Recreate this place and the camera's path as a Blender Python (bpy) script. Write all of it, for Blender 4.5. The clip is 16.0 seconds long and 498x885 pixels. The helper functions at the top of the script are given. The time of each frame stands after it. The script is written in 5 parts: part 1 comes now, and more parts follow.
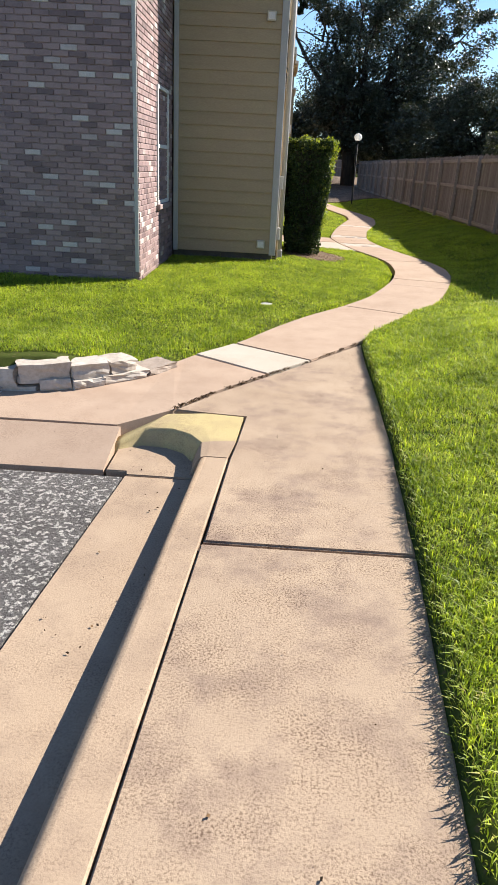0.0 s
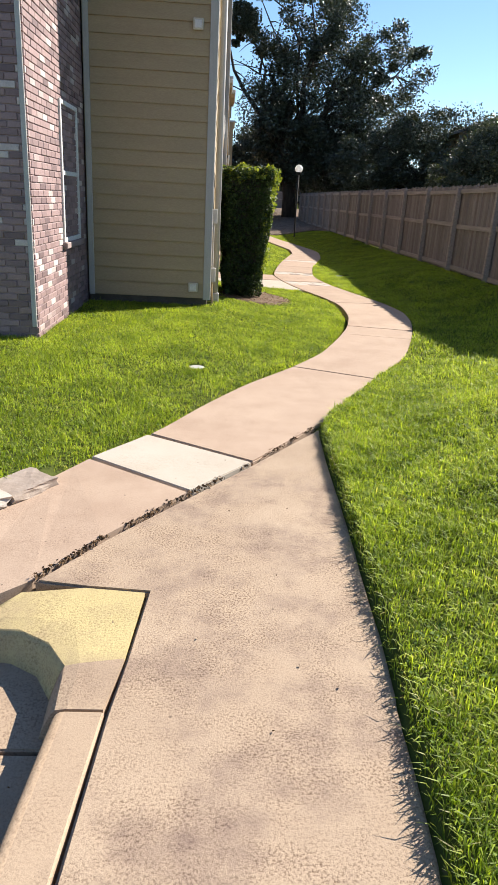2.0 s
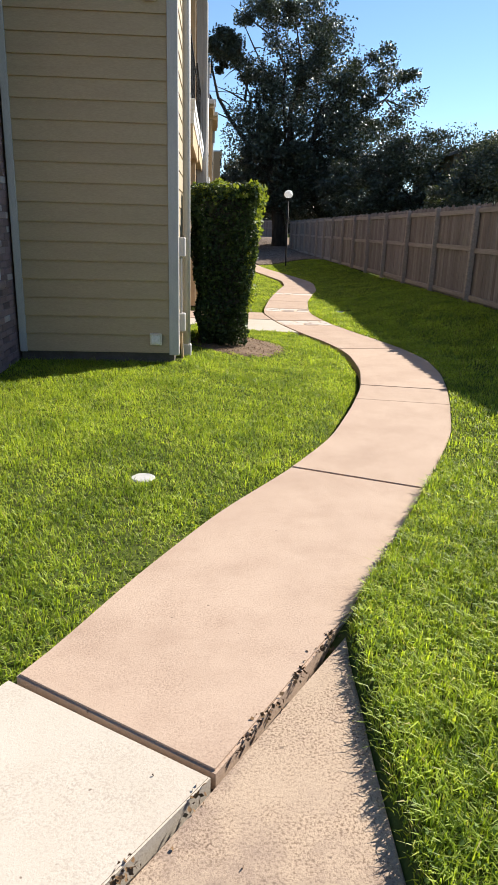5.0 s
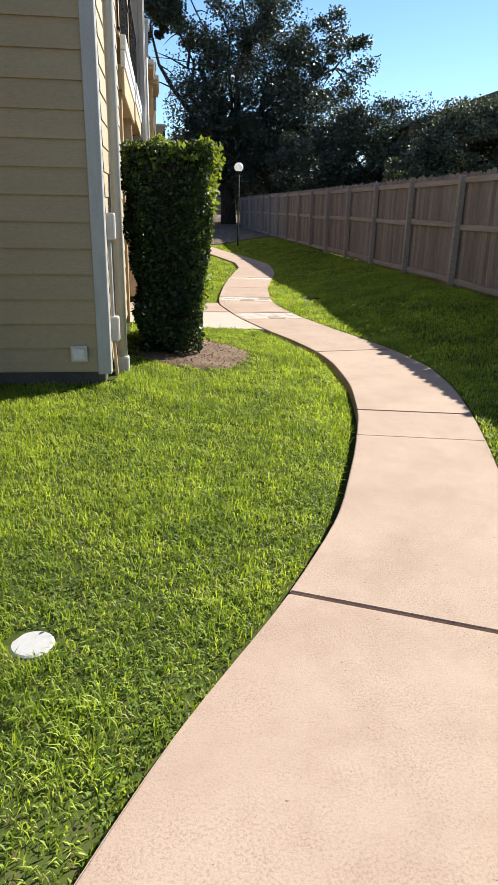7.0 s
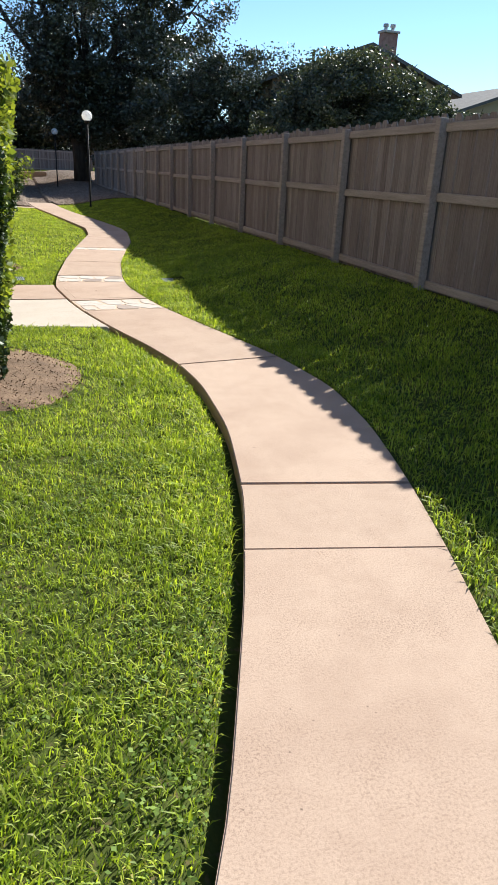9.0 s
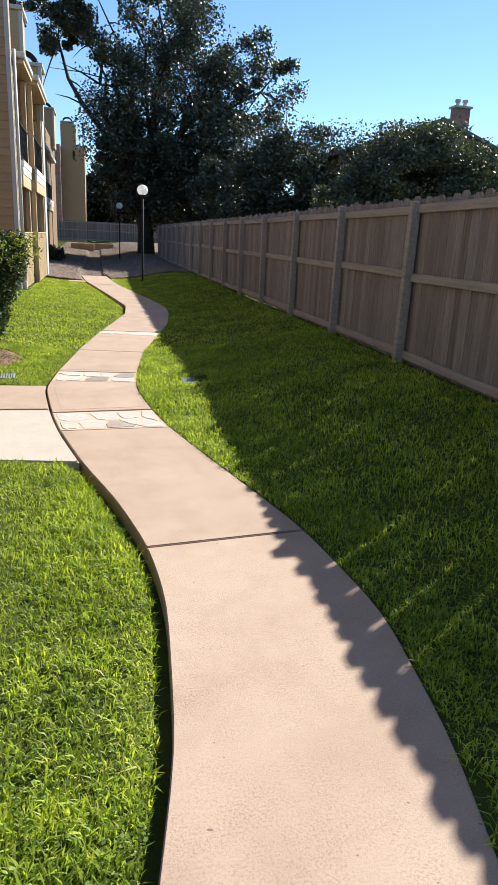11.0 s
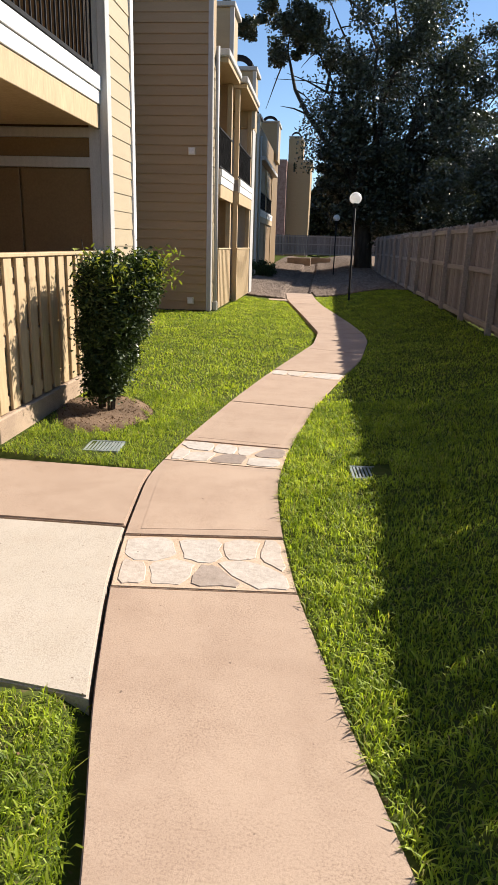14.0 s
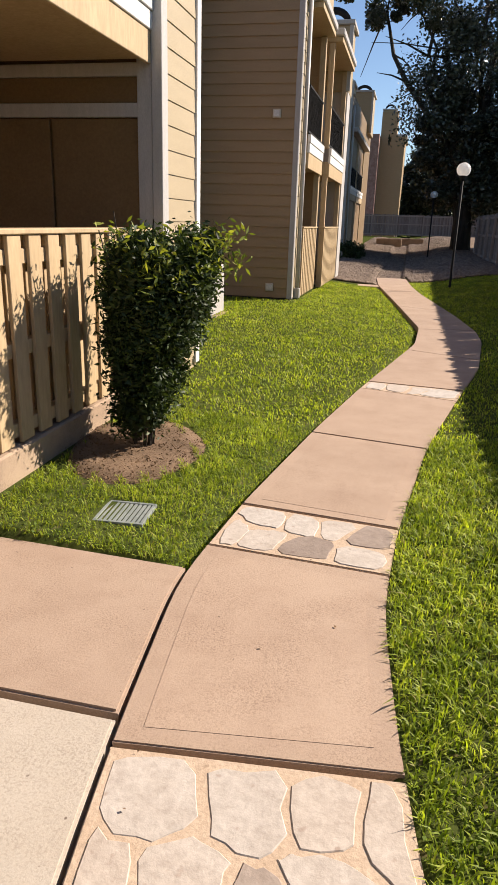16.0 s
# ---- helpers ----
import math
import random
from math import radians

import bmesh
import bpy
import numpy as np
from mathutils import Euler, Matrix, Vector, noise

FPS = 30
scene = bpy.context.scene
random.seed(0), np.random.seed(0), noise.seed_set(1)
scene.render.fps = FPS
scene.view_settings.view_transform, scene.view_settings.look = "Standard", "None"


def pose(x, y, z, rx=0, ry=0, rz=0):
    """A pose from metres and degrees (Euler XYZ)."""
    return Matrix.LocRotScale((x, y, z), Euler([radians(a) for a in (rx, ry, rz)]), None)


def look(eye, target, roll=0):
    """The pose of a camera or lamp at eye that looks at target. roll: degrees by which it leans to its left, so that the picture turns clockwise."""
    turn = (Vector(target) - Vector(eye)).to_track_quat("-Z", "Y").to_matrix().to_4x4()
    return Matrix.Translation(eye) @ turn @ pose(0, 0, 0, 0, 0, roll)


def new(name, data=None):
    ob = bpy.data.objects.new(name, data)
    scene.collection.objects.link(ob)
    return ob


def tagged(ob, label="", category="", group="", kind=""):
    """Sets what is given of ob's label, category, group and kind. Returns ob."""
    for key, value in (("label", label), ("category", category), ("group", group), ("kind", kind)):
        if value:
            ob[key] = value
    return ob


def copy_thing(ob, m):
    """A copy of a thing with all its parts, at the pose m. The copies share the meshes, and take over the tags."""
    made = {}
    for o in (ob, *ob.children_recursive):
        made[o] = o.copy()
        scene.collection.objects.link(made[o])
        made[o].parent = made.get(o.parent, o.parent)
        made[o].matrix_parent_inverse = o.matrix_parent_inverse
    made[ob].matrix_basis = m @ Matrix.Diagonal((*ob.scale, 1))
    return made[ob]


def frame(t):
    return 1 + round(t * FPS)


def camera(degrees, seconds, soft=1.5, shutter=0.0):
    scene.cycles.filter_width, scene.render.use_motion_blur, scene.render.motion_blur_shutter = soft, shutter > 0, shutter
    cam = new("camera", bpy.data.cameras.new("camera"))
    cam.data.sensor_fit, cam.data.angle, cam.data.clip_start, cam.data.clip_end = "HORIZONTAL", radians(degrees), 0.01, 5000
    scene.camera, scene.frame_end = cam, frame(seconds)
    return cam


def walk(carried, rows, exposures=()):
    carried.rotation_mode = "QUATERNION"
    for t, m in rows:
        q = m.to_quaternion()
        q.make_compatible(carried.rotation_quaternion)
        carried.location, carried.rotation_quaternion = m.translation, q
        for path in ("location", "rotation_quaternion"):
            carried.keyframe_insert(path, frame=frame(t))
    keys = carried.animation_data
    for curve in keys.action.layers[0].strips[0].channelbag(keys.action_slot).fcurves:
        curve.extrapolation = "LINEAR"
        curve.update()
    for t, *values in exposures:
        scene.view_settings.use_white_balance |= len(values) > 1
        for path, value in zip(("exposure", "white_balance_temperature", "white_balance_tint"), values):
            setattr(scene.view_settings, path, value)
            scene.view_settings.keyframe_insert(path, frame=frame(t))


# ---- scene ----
cam = camera(40.8, 16.0)
PATH = [
    (0, (0.018, 0.304, 1.583), (-0.033, 2.15, 0.815), 3.0),
    (0.5, (0.035, 0.875, 1.556), (0.023, 2.734, 0.818), 3.0),
    (1, (0.025, 1.252, 1.558), (0.035, 3.121, 0.846), 3.1),
    (1.5, (0.046, 1.667, 1.559), (0.101, 3.54, 0.859), 3.1),
    (2, (0.131, 2.102, 1.584), (0.229, 3.979, 0.9), 3.2),
    (2.5, (0.15, 2.5, 1.577), (0.281, 4.388, 0.929), 3.2),
    (3, (0.2, 2.896, 1.569), (0.346, 4.794, 0.955), 2.3),
    (3.5, (0.276, 3.34, 1.585), (0.372, 5.243, 0.977), 1.7),
    (3.7, (0.273, 3.501, 1.562), (0.362, 5.406, 0.96), 1.5),
    (6, (0.421, 5.408, 1.52), (0.542, 7.305, 0.899), 1.6),
    (6.5, (0.423, 5.916, 1.522), (0.556, 7.808, 0.887), 1.1),
    (7, (0.402, 6.424, 1.477), (0.643, 8.296, 0.816), 1.2),
    (7.5, (0.498, 6.961, 1.435), (0.841, 8.808, 0.749), 0.8),
    (8, (0.599, 7.456, 1.487), (1.028, 9.282, 0.791), 1.3),
    (8.5, (0.698, 7.917, 1.51), (1.248, 9.694, 0.776), 2.1),
    (8.7, (0.786, 8.12, 1.462), (1.385, 9.871, 0.705), 2.6),
    (10.8, (1.745, 10.155, 1.588), (2.223, 12.004, 0.994), 3.4),
    (11, (1.827, 10.34, 1.568), (2.258, 12.204, 0.988), 2.8),
    (11.5, (2.024, 10.78, 1.543), (2.394, 12.661, 0.972), 2.2),
    (12, (2.248, 11.208, 1.585), (2.498, 13.111, 1.025), 2.4),
    (12.5, (2.307, 11.657, 1.583), (2.405, 13.575, 1.024), 2.2),
    (13, (2.404, 12.108, 1.564), (2.4, 14.025, 0.993), 1.9),
    (13.5, (2.485, 12.57, 1.607), (2.396, 14.485, 1.037), 1.9),
    (14, (2.432, 12.993, 1.6), (2.244, 14.901, 1.03), 1.7),
    (14.5, (2.39, 13.43, 1.567), (2.095, 15.323, 0.993), 1.2),
    (15, (2.322, 13.897, 1.599), (1.934, 15.771, 1.018), 1.1),
    (15.5, (2.207, 14.343, 1.581), (1.775, 16.201, 0.981), 1.3),
    (16, (2.157, 14.841, 1.553), (1.746, 16.695, 0.925), 1.8),
]
walk(cam, [(t, look(eye, target, roll)) for t, eye, target, roll in PATH], [(0, 1.27, 6450, 9), (5, 1.25, 6350, 9), (8, 1.25, 6100, 7), (12, 1.24, 6050, 7), (14, 1.1, 6600, 11), (16, 0.92, 6950, 15)])

# ---- world and sun ----
SUN = Vector((1.195, 0.86, 1.0)).normalized()
ELEV, AZ = math.asin(SUN.z), math.atan2(SUN.x, SUN.y)
wd = bpy.data.worlds.new("sky")
scene.world = wd
wd.use_nodes = True
wn = wd.node_tree
sky = wn.nodes.new("ShaderNodeTexSky")
sky.sky_type, sky.sun_disc, sky.sun_elevation, sky.sun_rotation = "NISHITA", False, ELEV, AZ
sky.air_density, sky.dust_density, sky.ozone_density = 1.0, 0.0, 4.0
sky.altitude = 600
wn.links.new(sky.outputs[0], wn.nodes["Background"].inputs[0])
wn.nodes["Background"].inputs[1].default_value = 0.074
sl = bpy.data.lights.new("sun", "SUN")
sl.energy, sl.angle, sl.color = 5.0, radians(0.55), (1.0, 0.93, 0.82)
sun_ob = new("sun", sl)
sun_ob.matrix_world = look(SUN * 60, (0, 0, 0))

# ---- materials ----
def ramp(nt, fac, stops):
    r = nt.nodes.new("ShaderNodeValToRGB")
    e = r.color_ramp.elements
    while len(e) < len(stops):
        e.new(0.5)
    for k, (p, c) in zip(e, stops):
        k.position, k.color = p, (*c, 1)
    nt.links.new(fac, r.inputs[0])
    return r.outputs[0]


def mixc(nt, a, b, fac, mode="MIX"):
    m = nt.nodes.new("ShaderNodeMix")
    m.data_type, m.blend_type = "RGBA", mode
    for sock, v in ((m.inputs[0], fac), (m.inputs[6], a), (m.inputs[7], b)):
        if isinstance(v, (int, float)):
            sock.default_value = v
        elif isinstance(v, tuple):
            sock.default_value = (*v, 1)
        else:
            nt.links.new(v, sock)
    return m.outputs[2]


def noise_tex(nt, scale, detail=4, rough=0.6, stretch=None):
    n = nt.nodes.new("ShaderNodeTexNoise")
    n.inputs["Scale"].default_value, n.inputs["Detail"].default_value, n.inputs["Roughness"].default_value = scale, detail, rough
    g = nt.nodes.new("ShaderNodeNewGeometry")
    src = g.outputs["Position"]
    if stretch:
        m = nt.nodes.new("ShaderNodeMapping")
        m.inputs["Scale"].default_value = stretch
        nt.links.new(src, m.inputs[0])
        src = m.outputs[0]
    nt.links.new(src, n.inputs["Vector"])
    return n.outputs["Fac"]


def surf(name, c1, c2, rough=0.8, big=1.5, small=40.0, bump=0.15, dist=0.004, speck=None, stretch=None, metal=0.0, vary=None, spec=0.3, third=None, grain=0.62):
    """Two-scale mottled surface; vary: 'object' or 'island' shifts each piece's value."""
    m = bpy.data.materials.new(name)
    m.use_nodes = True
    nt = m.node_tree
    b = nt.nodes["Principled BSDF"]
    nb, ns = noise_tex(nt, big, 5, 0.6, stretch), noise_tex(nt, small, 4, 0.7, stretch)
    stops = [(0.3, c1), (0.7, c2)] if third is None else [(0.25, c1), (0.55, c2), (0.8, third)]
    col = ramp(nt, nb, stops)
    col = mixc(nt, col, ramp(nt, ns, [(0.32, (grain, grain * 0.97, grain * 0.94)), (0.68, (1.0, 1.0, 1.0))]), 0.6, "MULTIPLY")
    if speck:
        sp = noise_tex(nt, speck[1], 2, 0.5)
        col = mixc(nt, col, speck[0], ramp(nt, sp, [(speck[2], (0, 0, 0)), (speck[2] + 0.08, (1, 1, 1))]))
    if vary:
        src = nt.nodes.new("ShaderNodeObjectInfo").outputs["Random"] if vary[0] == "object" else nt.nodes.new("ShaderNodeNewGeometry").outputs["Random Per Island"]
        col = mixc(nt, col, ramp(nt, src, vary[1]), vary[2], "MULTIPLY" if len(vary) < 4 else vary[3])
    nt.links.new(col, b.inputs["Base Color"])
    b.inputs["Roughness"].default_value, b.inputs["Metallic"].default_value = rough, metal
    b.inputs["Specular IOR Level"].default_value = spec
    if bump:
        bp = nt.nodes.new("ShaderNodeBump")
        bp.inputs["Strength"].default_value, bp.inputs["Distance"].default_value = bump, dist
        nt.links.new(ns, bp.inputs["Height"])
        nt.links.new(bp.outputs[0], b.inputs["Normal"])
    return m


def leafy(name, stops, patch, trans=0.45, rough=0.5, spec=0.3):
    """Thin leaves: every island has its own tone, light passes through."""
    m = bpy.data.materials.new(name)
    m.use_nodes = True
    nt = m.node_tree
    b = nt.nodes["Principled BSDF"]
    rnd = nt.nodes.new("ShaderNodeNewGeometry").outputs["Random Per Island"]
    col = ramp(nt, rnd, stops)
    col = mixc(nt, col, ramp(nt, noise_tex(nt, patch[0], 4, 0.65), [(0.38, patch[1]), (0.62, (1, 1, 1))]), 0.9, "MULTIPLY")
    nt.links.new(col, b.inputs["Base Color"])
    b.inputs["Roughness"].default_value = rough
    b.inputs["Specular IOR Level"].default_value = spec
    t = nt.nodes.new("ShaderNodeBsdfTranslucent")
    nt.links.new(mixc(nt, col, (1.0, 1.0, 0.35), 1.0, "MULTIPLY"), t.inputs[0])
    mx = nt.nodes.new("ShaderNodeMixShader")
    mx.inputs[0].default_value = trans
    nt.links.new(b.outputs[0], mx.inputs[1])
    nt.links.new(t.outputs[0], mx.inputs[2])
    nt.links.new(mx.outputs[0], nt.nodes["Material Output"].inputs[0])
    return m


def pavement(name, c1, c2, stain, wear, pits, vary=None):
    """Broom-worn concrete: broad tone, brown stains, exposed sand grains and small dark pits."""
    m = bpy.data.materials.new(name)
    m.use_nodes = True
    nt = m.node_tree
    b = nt.nodes["Principled BSDF"]
    col = ramp(nt, noise_tex(nt, 1.1, 6, 0.65), [(0.3, c1), (0.7, c2)])
    col = mixc(nt, col, stain, ramp(nt, noise_tex(nt, 2.3, 8, 0.72), [(0.46, (0, 0, 0)), (0.68, (wear, wear, wear))]))
    worn = ramp(nt, noise_tex(nt, 3.1, 5, 0.7), [(0.40, (0.25, 0.25, 0.25)), (0.62, (1, 1, 1))])
    grit = noise_tex(nt, 115, 3, 0.8)
    col = mixc(nt, col, mixc(nt, col, ramp(nt, grit, [(0.40, (0.34, 0.28, 0.25)), (0.50, (0.96, 0.95, 0.94)), (0.62, (1.14, 1.13, 1.11))]), 1.0, "MULTIPLY"), mixc(nt, worn, (pits, pits, pits), 1.0, "MULTIPLY"))
    spots = noise_tex(nt, 34, 2, 0.5)
    col = mixc(nt, col, (0.13, 0.09, 0.07), ramp(nt, spots, [(0.735, (0, 0, 0)), (0.77, (0.8, 0.8, 0.8))]))
    if vary:
        col = mixc(nt, col, ramp(nt, nt.nodes.new("ShaderNodeObjectInfo").outputs["Random"], vary), 1.0, "MULTIPLY")
    nt.links.new(col, b.inputs["Base Color"])
    b.inputs["Roughness"].default_value = 0.85
    b.inputs["Specular IOR Level"].default_value = 0.2
    bp = nt.nodes.new("ShaderNodeBump")
    bp.inputs["Strength"].default_value, bp.inputs["Distance"].default_value = 0.35 + 0.4 * pits, 0.0025
    nt.links.new(grit, bp.inputs["Height"])
    nt.links.new(bp.outputs[0], b.inputs["Normal"])
    return m


TONES = [(0.0, (0.93, 0.93, 0.93)), (1.0, (1.0, 1.0, 1.0))]
CONCRETE = pavement("pink_concrete", (0.39, 0.282, 0.212), (0.45, 0.335, 0.255), (0.33, 0.23, 0.17), 0.6, 0.42, TONES)
CONCRETE_AGED = pavement("worn_aggregate_concrete", (0.365, 0.27, 0.195), (0.435, 0.33, 0.24), (0.22, 0.155, 0.125), 0.95, 1.0, TONES)
CONCRETE_PALE = pavement("pale_new_concrete", (0.43, 0.375, 0.31), (0.49, 0.43, 0.365), (0.40, 0.33, 0.26), 0.4, 0.35)
KERB = pavement("kerb_concrete", (0.36, 0.265, 0.19), (0.42, 0.315, 0.225), (0.25, 0.18, 0.135), 0.7, 0.6)
YELLOW = pavement("worn_yellow_paint", (0.43, 0.34, 0.17), (0.50, 0.41, 0.21), (0.34, 0.26, 0.16), 0.8, 0.6)
ASPHALT = surf("asphalt", (0.12, 0.11, 0.105), (0.20, 0.185, 0.18), 0.9, 3, 70, 1.0, 0.03, ((0.50, 0.47, 0.44), 48, 0.53), grain=0.3)
SOIL = surf("soil", (0.050, 0.068, 0.018), (0.085, 0.10, 0.028), 0.95, 5, 60, 0.4, 0.006, ((0.10, 0.085, 0.04), 24, 0.62), spec=0.0)
JOINT = surf("joint_dirt", (0.02, 0.016, 0.012), (0.05, 0.04, 0.03), 0.95, 8, 60, 0.5, 0.006)
MULCH = surf("bare_soil_mulch", (0.11, 0.07, 0.042), (0.25, 0.165, 0.105), 0.95, 4, 45, 0.8, 0.012, ((0.10, 0.065, 0.04), 40, 0.62))
STONE = surf("pale_limestone", (0.46, 0.41, 0.365), (0.58, 0.535, 0.49), 0.85, 7, 30, 0.45, 0.006, ((0.36, 0.30, 0.26), 18, 0.66), vary=("object", [(0.0, (0.50, 0.43, 0.40)), (0.12, (0.62, 0.54, 0.50)), (0.17, (0.95, 0.88, 0.82)), (1.0, (1, 1, 1))], 0.95))
MORTAR = surf("mortar", (0.50, 0.37, 0.265), (0.57, 0.44, 0.33), 0.92, 6, 60, 0.5, 0.006, ((0.33, 0.24, 0.17), 40, 0.66))
SIDING = surf("tan_siding_paint", (0.41, 0.315, 0.195), (0.45, 0.35, 0.215), 0.6, 2.0, 30, 0.22, 0.002, stretch=(1, 1, 6), vary=("object", [(0.0, (0.93, 0.93, 0.93)), (1.0, (1, 1, 1))], 1.0))
# siding of the +x walls, with their sunlit tone put into the colour
SIDING_SUN = surf("sunlit_siding_paint", (0.40, 0.325, 0.215), (0.44, 0.355, 0.235), 0.6, 2.0, 30, 0.15, 0.002, stretch=(1, 1, 6))
SIDING_WARM = surf("ochre_siding_paint", (0.37, 0.26, 0.145), (0.41, 0.29, 0.165), 0.6, 2.0, 30, 0.2, 0.002, stretch=(1, 1, 6), vary=("object", [(0.0, (0.93, 0.93, 0.93)), (1.0, (1, 1, 1))], 1.0))
TRIM = surf("grey_trim_paint", (0.44, 0.425, 0.405), (0.52, 0.50, 0.48), 0.55, 3, 40, 0.12, 0.002, stretch=(8, 8, 1))
WHITE = surf("white_paint", (0.70, 0.68, 0.66), (0.80, 0.78, 0.76), 0.5, 3, 40, 0.1, 0.002)
PLASTIC = surf("beige_plastic_box", (0.62, 0.56, 0.46), (0.70, 0.64, 0.54), 0.5, 6, 60, 0.08, 0.001)
OCHRE = surf("yellow_ochre_wood_paint", (0.47, 0.345, 0.205), (0.52, 0.39, 0.235), 0.6, 3, 30, 0.18, 0.002, stretch=(1, 1, 0.2))
# brown of doors and panels; on h4 it stands for shade
BROWN = surf("brown_paint_and_shade", (0.19, 0.12, 0.055), (0.22, 0.14, 0.065), 0.6, 2, 40, 0.1, 0.002)
FOUND = surf("foundation_concrete", (0.10, 0.09, 0.075), (0.16, 0.14, 0.12), 0.9, 3, 40, 0.4, 0.005)
BRICK_STOPS = [(0.0, (0.16, 0.10, 0.105)), (0.3, (0.27, 0.175, 0.175)), (0.62, (0.36, 0.24, 0.235)), (0.88, (0.32, 0.21, 0.21)), (0.93, (0.56, 0.47, 0.45)), (1.0, (0.64, 0.56, 0.53))]
BRICK = surf("brick_piece", (0.85, 0.85, 0.85), (1, 1, 1), 0.62, 9, 60, 0.3, 0.004, vary=("object", BRICK_STOPS, 1.0), spec=0.6)
BRICK_STUFF = surf("brick_joined", (0.85, 0.85, 0.85), (1, 1, 1), 0.62, 9, 60, 0.3, 0.004, vary=("island", BRICK_STOPS, 1.0), spec=0.6)
BRICKMORTAR = surf("brick_mortar", (0.30, 0.225, 0.215), (0.38, 0.29, 0.28), 0.8, 4, 60, 0.3, 0.004)
WOOD = surf("weathered_cedar", (0.17, 0.15, 0.145), (0.30, 0.265, 0.255), 0.88, 2.2, 11, 0.5, 0.004, stretch=(14, 14, 0.5), vary=("object", [(0.0, (0.66, 0.62, 0.6)), (1.0, (1.05, 1.04, 1.04))], 1.0), third=(0.11, 0.094, 0.09), grain=0.38)
WOODRAIL = surf("weathered_rail", (0.25, 0.215, 0.20), (0.37, 0.325, 0.30), 0.88, 3.0, 25, 0.5, 0.004, stretch=(9, 0.6, 9))
BLACK = surf("black_metal", (0.010, 0.010, 0.011), (0.018, 0.018, 0.019), 0.7, 4, 60, 0.05, 0.001, spec=0.15)
ROOF = surf("grey_shingles", (0.10, 0.095, 0.095), (0.17, 0.16, 0.155), 0.95, 2, 20, 0.6, 0.01)
FARBRICK = surf("far_brick", (0.26, 0.14, 0.11), (0.42, 0.27, 0.23), 0.9, 3.0, 9, 0.2, 0.004)
DRAIN = surf("dull_green_grey_metal", (0.20, 0.235, 0.225), (0.30, 0.33, 0.315), 0.6, 8, 60, 0.2, 0.002)
BARK = surf("oak_bark", (0.03, 0.025, 0.02), (0.085, 0.07, 0.055), 0.95, 2, 14, 1.0, 0.03, stretch=(3, 3, 0.7))
GRASS = leafy("grass_blades", [(0.0, (0.18, 0.26, 0.03)), (0.4, (0.40, 0.50, 0.05)), (0.8, (0.60, 0.69, 0.085)), (0.93, (0.63, 0.66, 0.12)), (1.0, (0.58, 0.48, 0.23))], (2.2, (0.50, 0.57, 0.46)), 0.58, 0.5, 0.35)
CLOVER = leafy("clover_leaves", [(0.0, (0.10, 0.16, 0.035)), (0.6, (0.20, 0.29, 0.06)), (1.0, (0.30, 0.40, 0.10))], (2.0, (0.6, 0.65, 0.6)), 0.4, 0.65, 0.15)
OAKLEAF = leafy("oak_leaves", [(0.0, (0.020, 0.028, 0.014)), (0.6, (0.055, 0.068, 0.036)), (1.0, (0.12, 0.13, 0.09))], (0.5, (0.6, 0.6, 0.6)), 0.14, 0.34, 0.65)
GREYLEAF = leafy("olive_leaves", [(0.0, (0.05, 0.065, 0.042)), (0.6, (0.095, 0.115, 0.08)), (1.0, (0.19, 0.20, 0.155))], (0.7, (0.55, 0.55, 0.55)), 0.2, 0.5, 0.3)
HEDGELEAF = leafy("hedge_leaves", [(0.0, (0.020, 0.038, 0.012)), (0.7, (0.048, 0.080, 0.022)), (1.0, (0.10, 0.145, 0.035))], (3.0, (0.6, 0.6, 0.6)), 0.2, 0.5, 0.3)
NEWLEAF = leafy("fresh_shoots", [(0.0, (0.13, 0.19, 0.035)), (0.6, (0.26, 0.31, 0.055)), (1.0, (0.42, 0.45, 0.09))], (3.0, (0.7, 0.7, 0.7)), 0.45)
PEBBLE = surf("river_pebbles", (0.22, 0.165, 0.13), (0.34, 0.265, 0.21), 0.9, 3, 40, 0.4, 0.005, vary=("island", [(0.0, (0.45, 0.42, 0.40)), (1.0, (1.0, 0.98, 0.95))], 1.0))
DEAD = surf("dry_leaf", (0.10, 0.055, 0.025), (0.20, 0.12, 0.06), 0.9, 20, 60, 0.2, 0.002)


def milky_mat():
    m = bpy.data.materials.new("milky_plastic_globe")
    m.use_nodes = True
    nt = m.node_tree
    b = nt.nodes["Principled BSDF"]
    nt.links.new(ramp(nt, noise_tex(nt, 6, 3), [(0.3, (0.84, 0.83, 0.81)), (0.7, (0.9, 0.89, 0.88))]), b.inputs["Base Color"])
    b.inputs["Roughness"].default_value = 0.3
    t = nt.nodes.new("ShaderNodeBsdfTranslucent")
    t.inputs[0].default_value = (0.95, 0.94, 0.92, 1)
    mx = nt.nodes.new("ShaderNodeMixShader")
    mx.inputs[0].default_value = 0.6
    nt.links.new(b.outputs[0], mx.inputs[1])
    nt.links.new(t.outputs[0], mx.inputs[2])
    nt.links.new(mx.outputs[0], nt.nodes["Material Output"].inputs[0])
    return m


GLOBE = milky_mat()


def glass_mat():
    m = bpy.data.materials.new("dark_window_glass")
    m.use_nodes = True
    b = m.node_tree.nodes["Principled BSDF"]
    b.inputs["Base Color"].default_value = (0.02, 0.025, 0.03, 1)
    b.inputs["Roughness"].default_value = 0.06
    b.inputs["Specular IOR Level"].default_value = 0.6
    return m


GLASS = glass_mat()

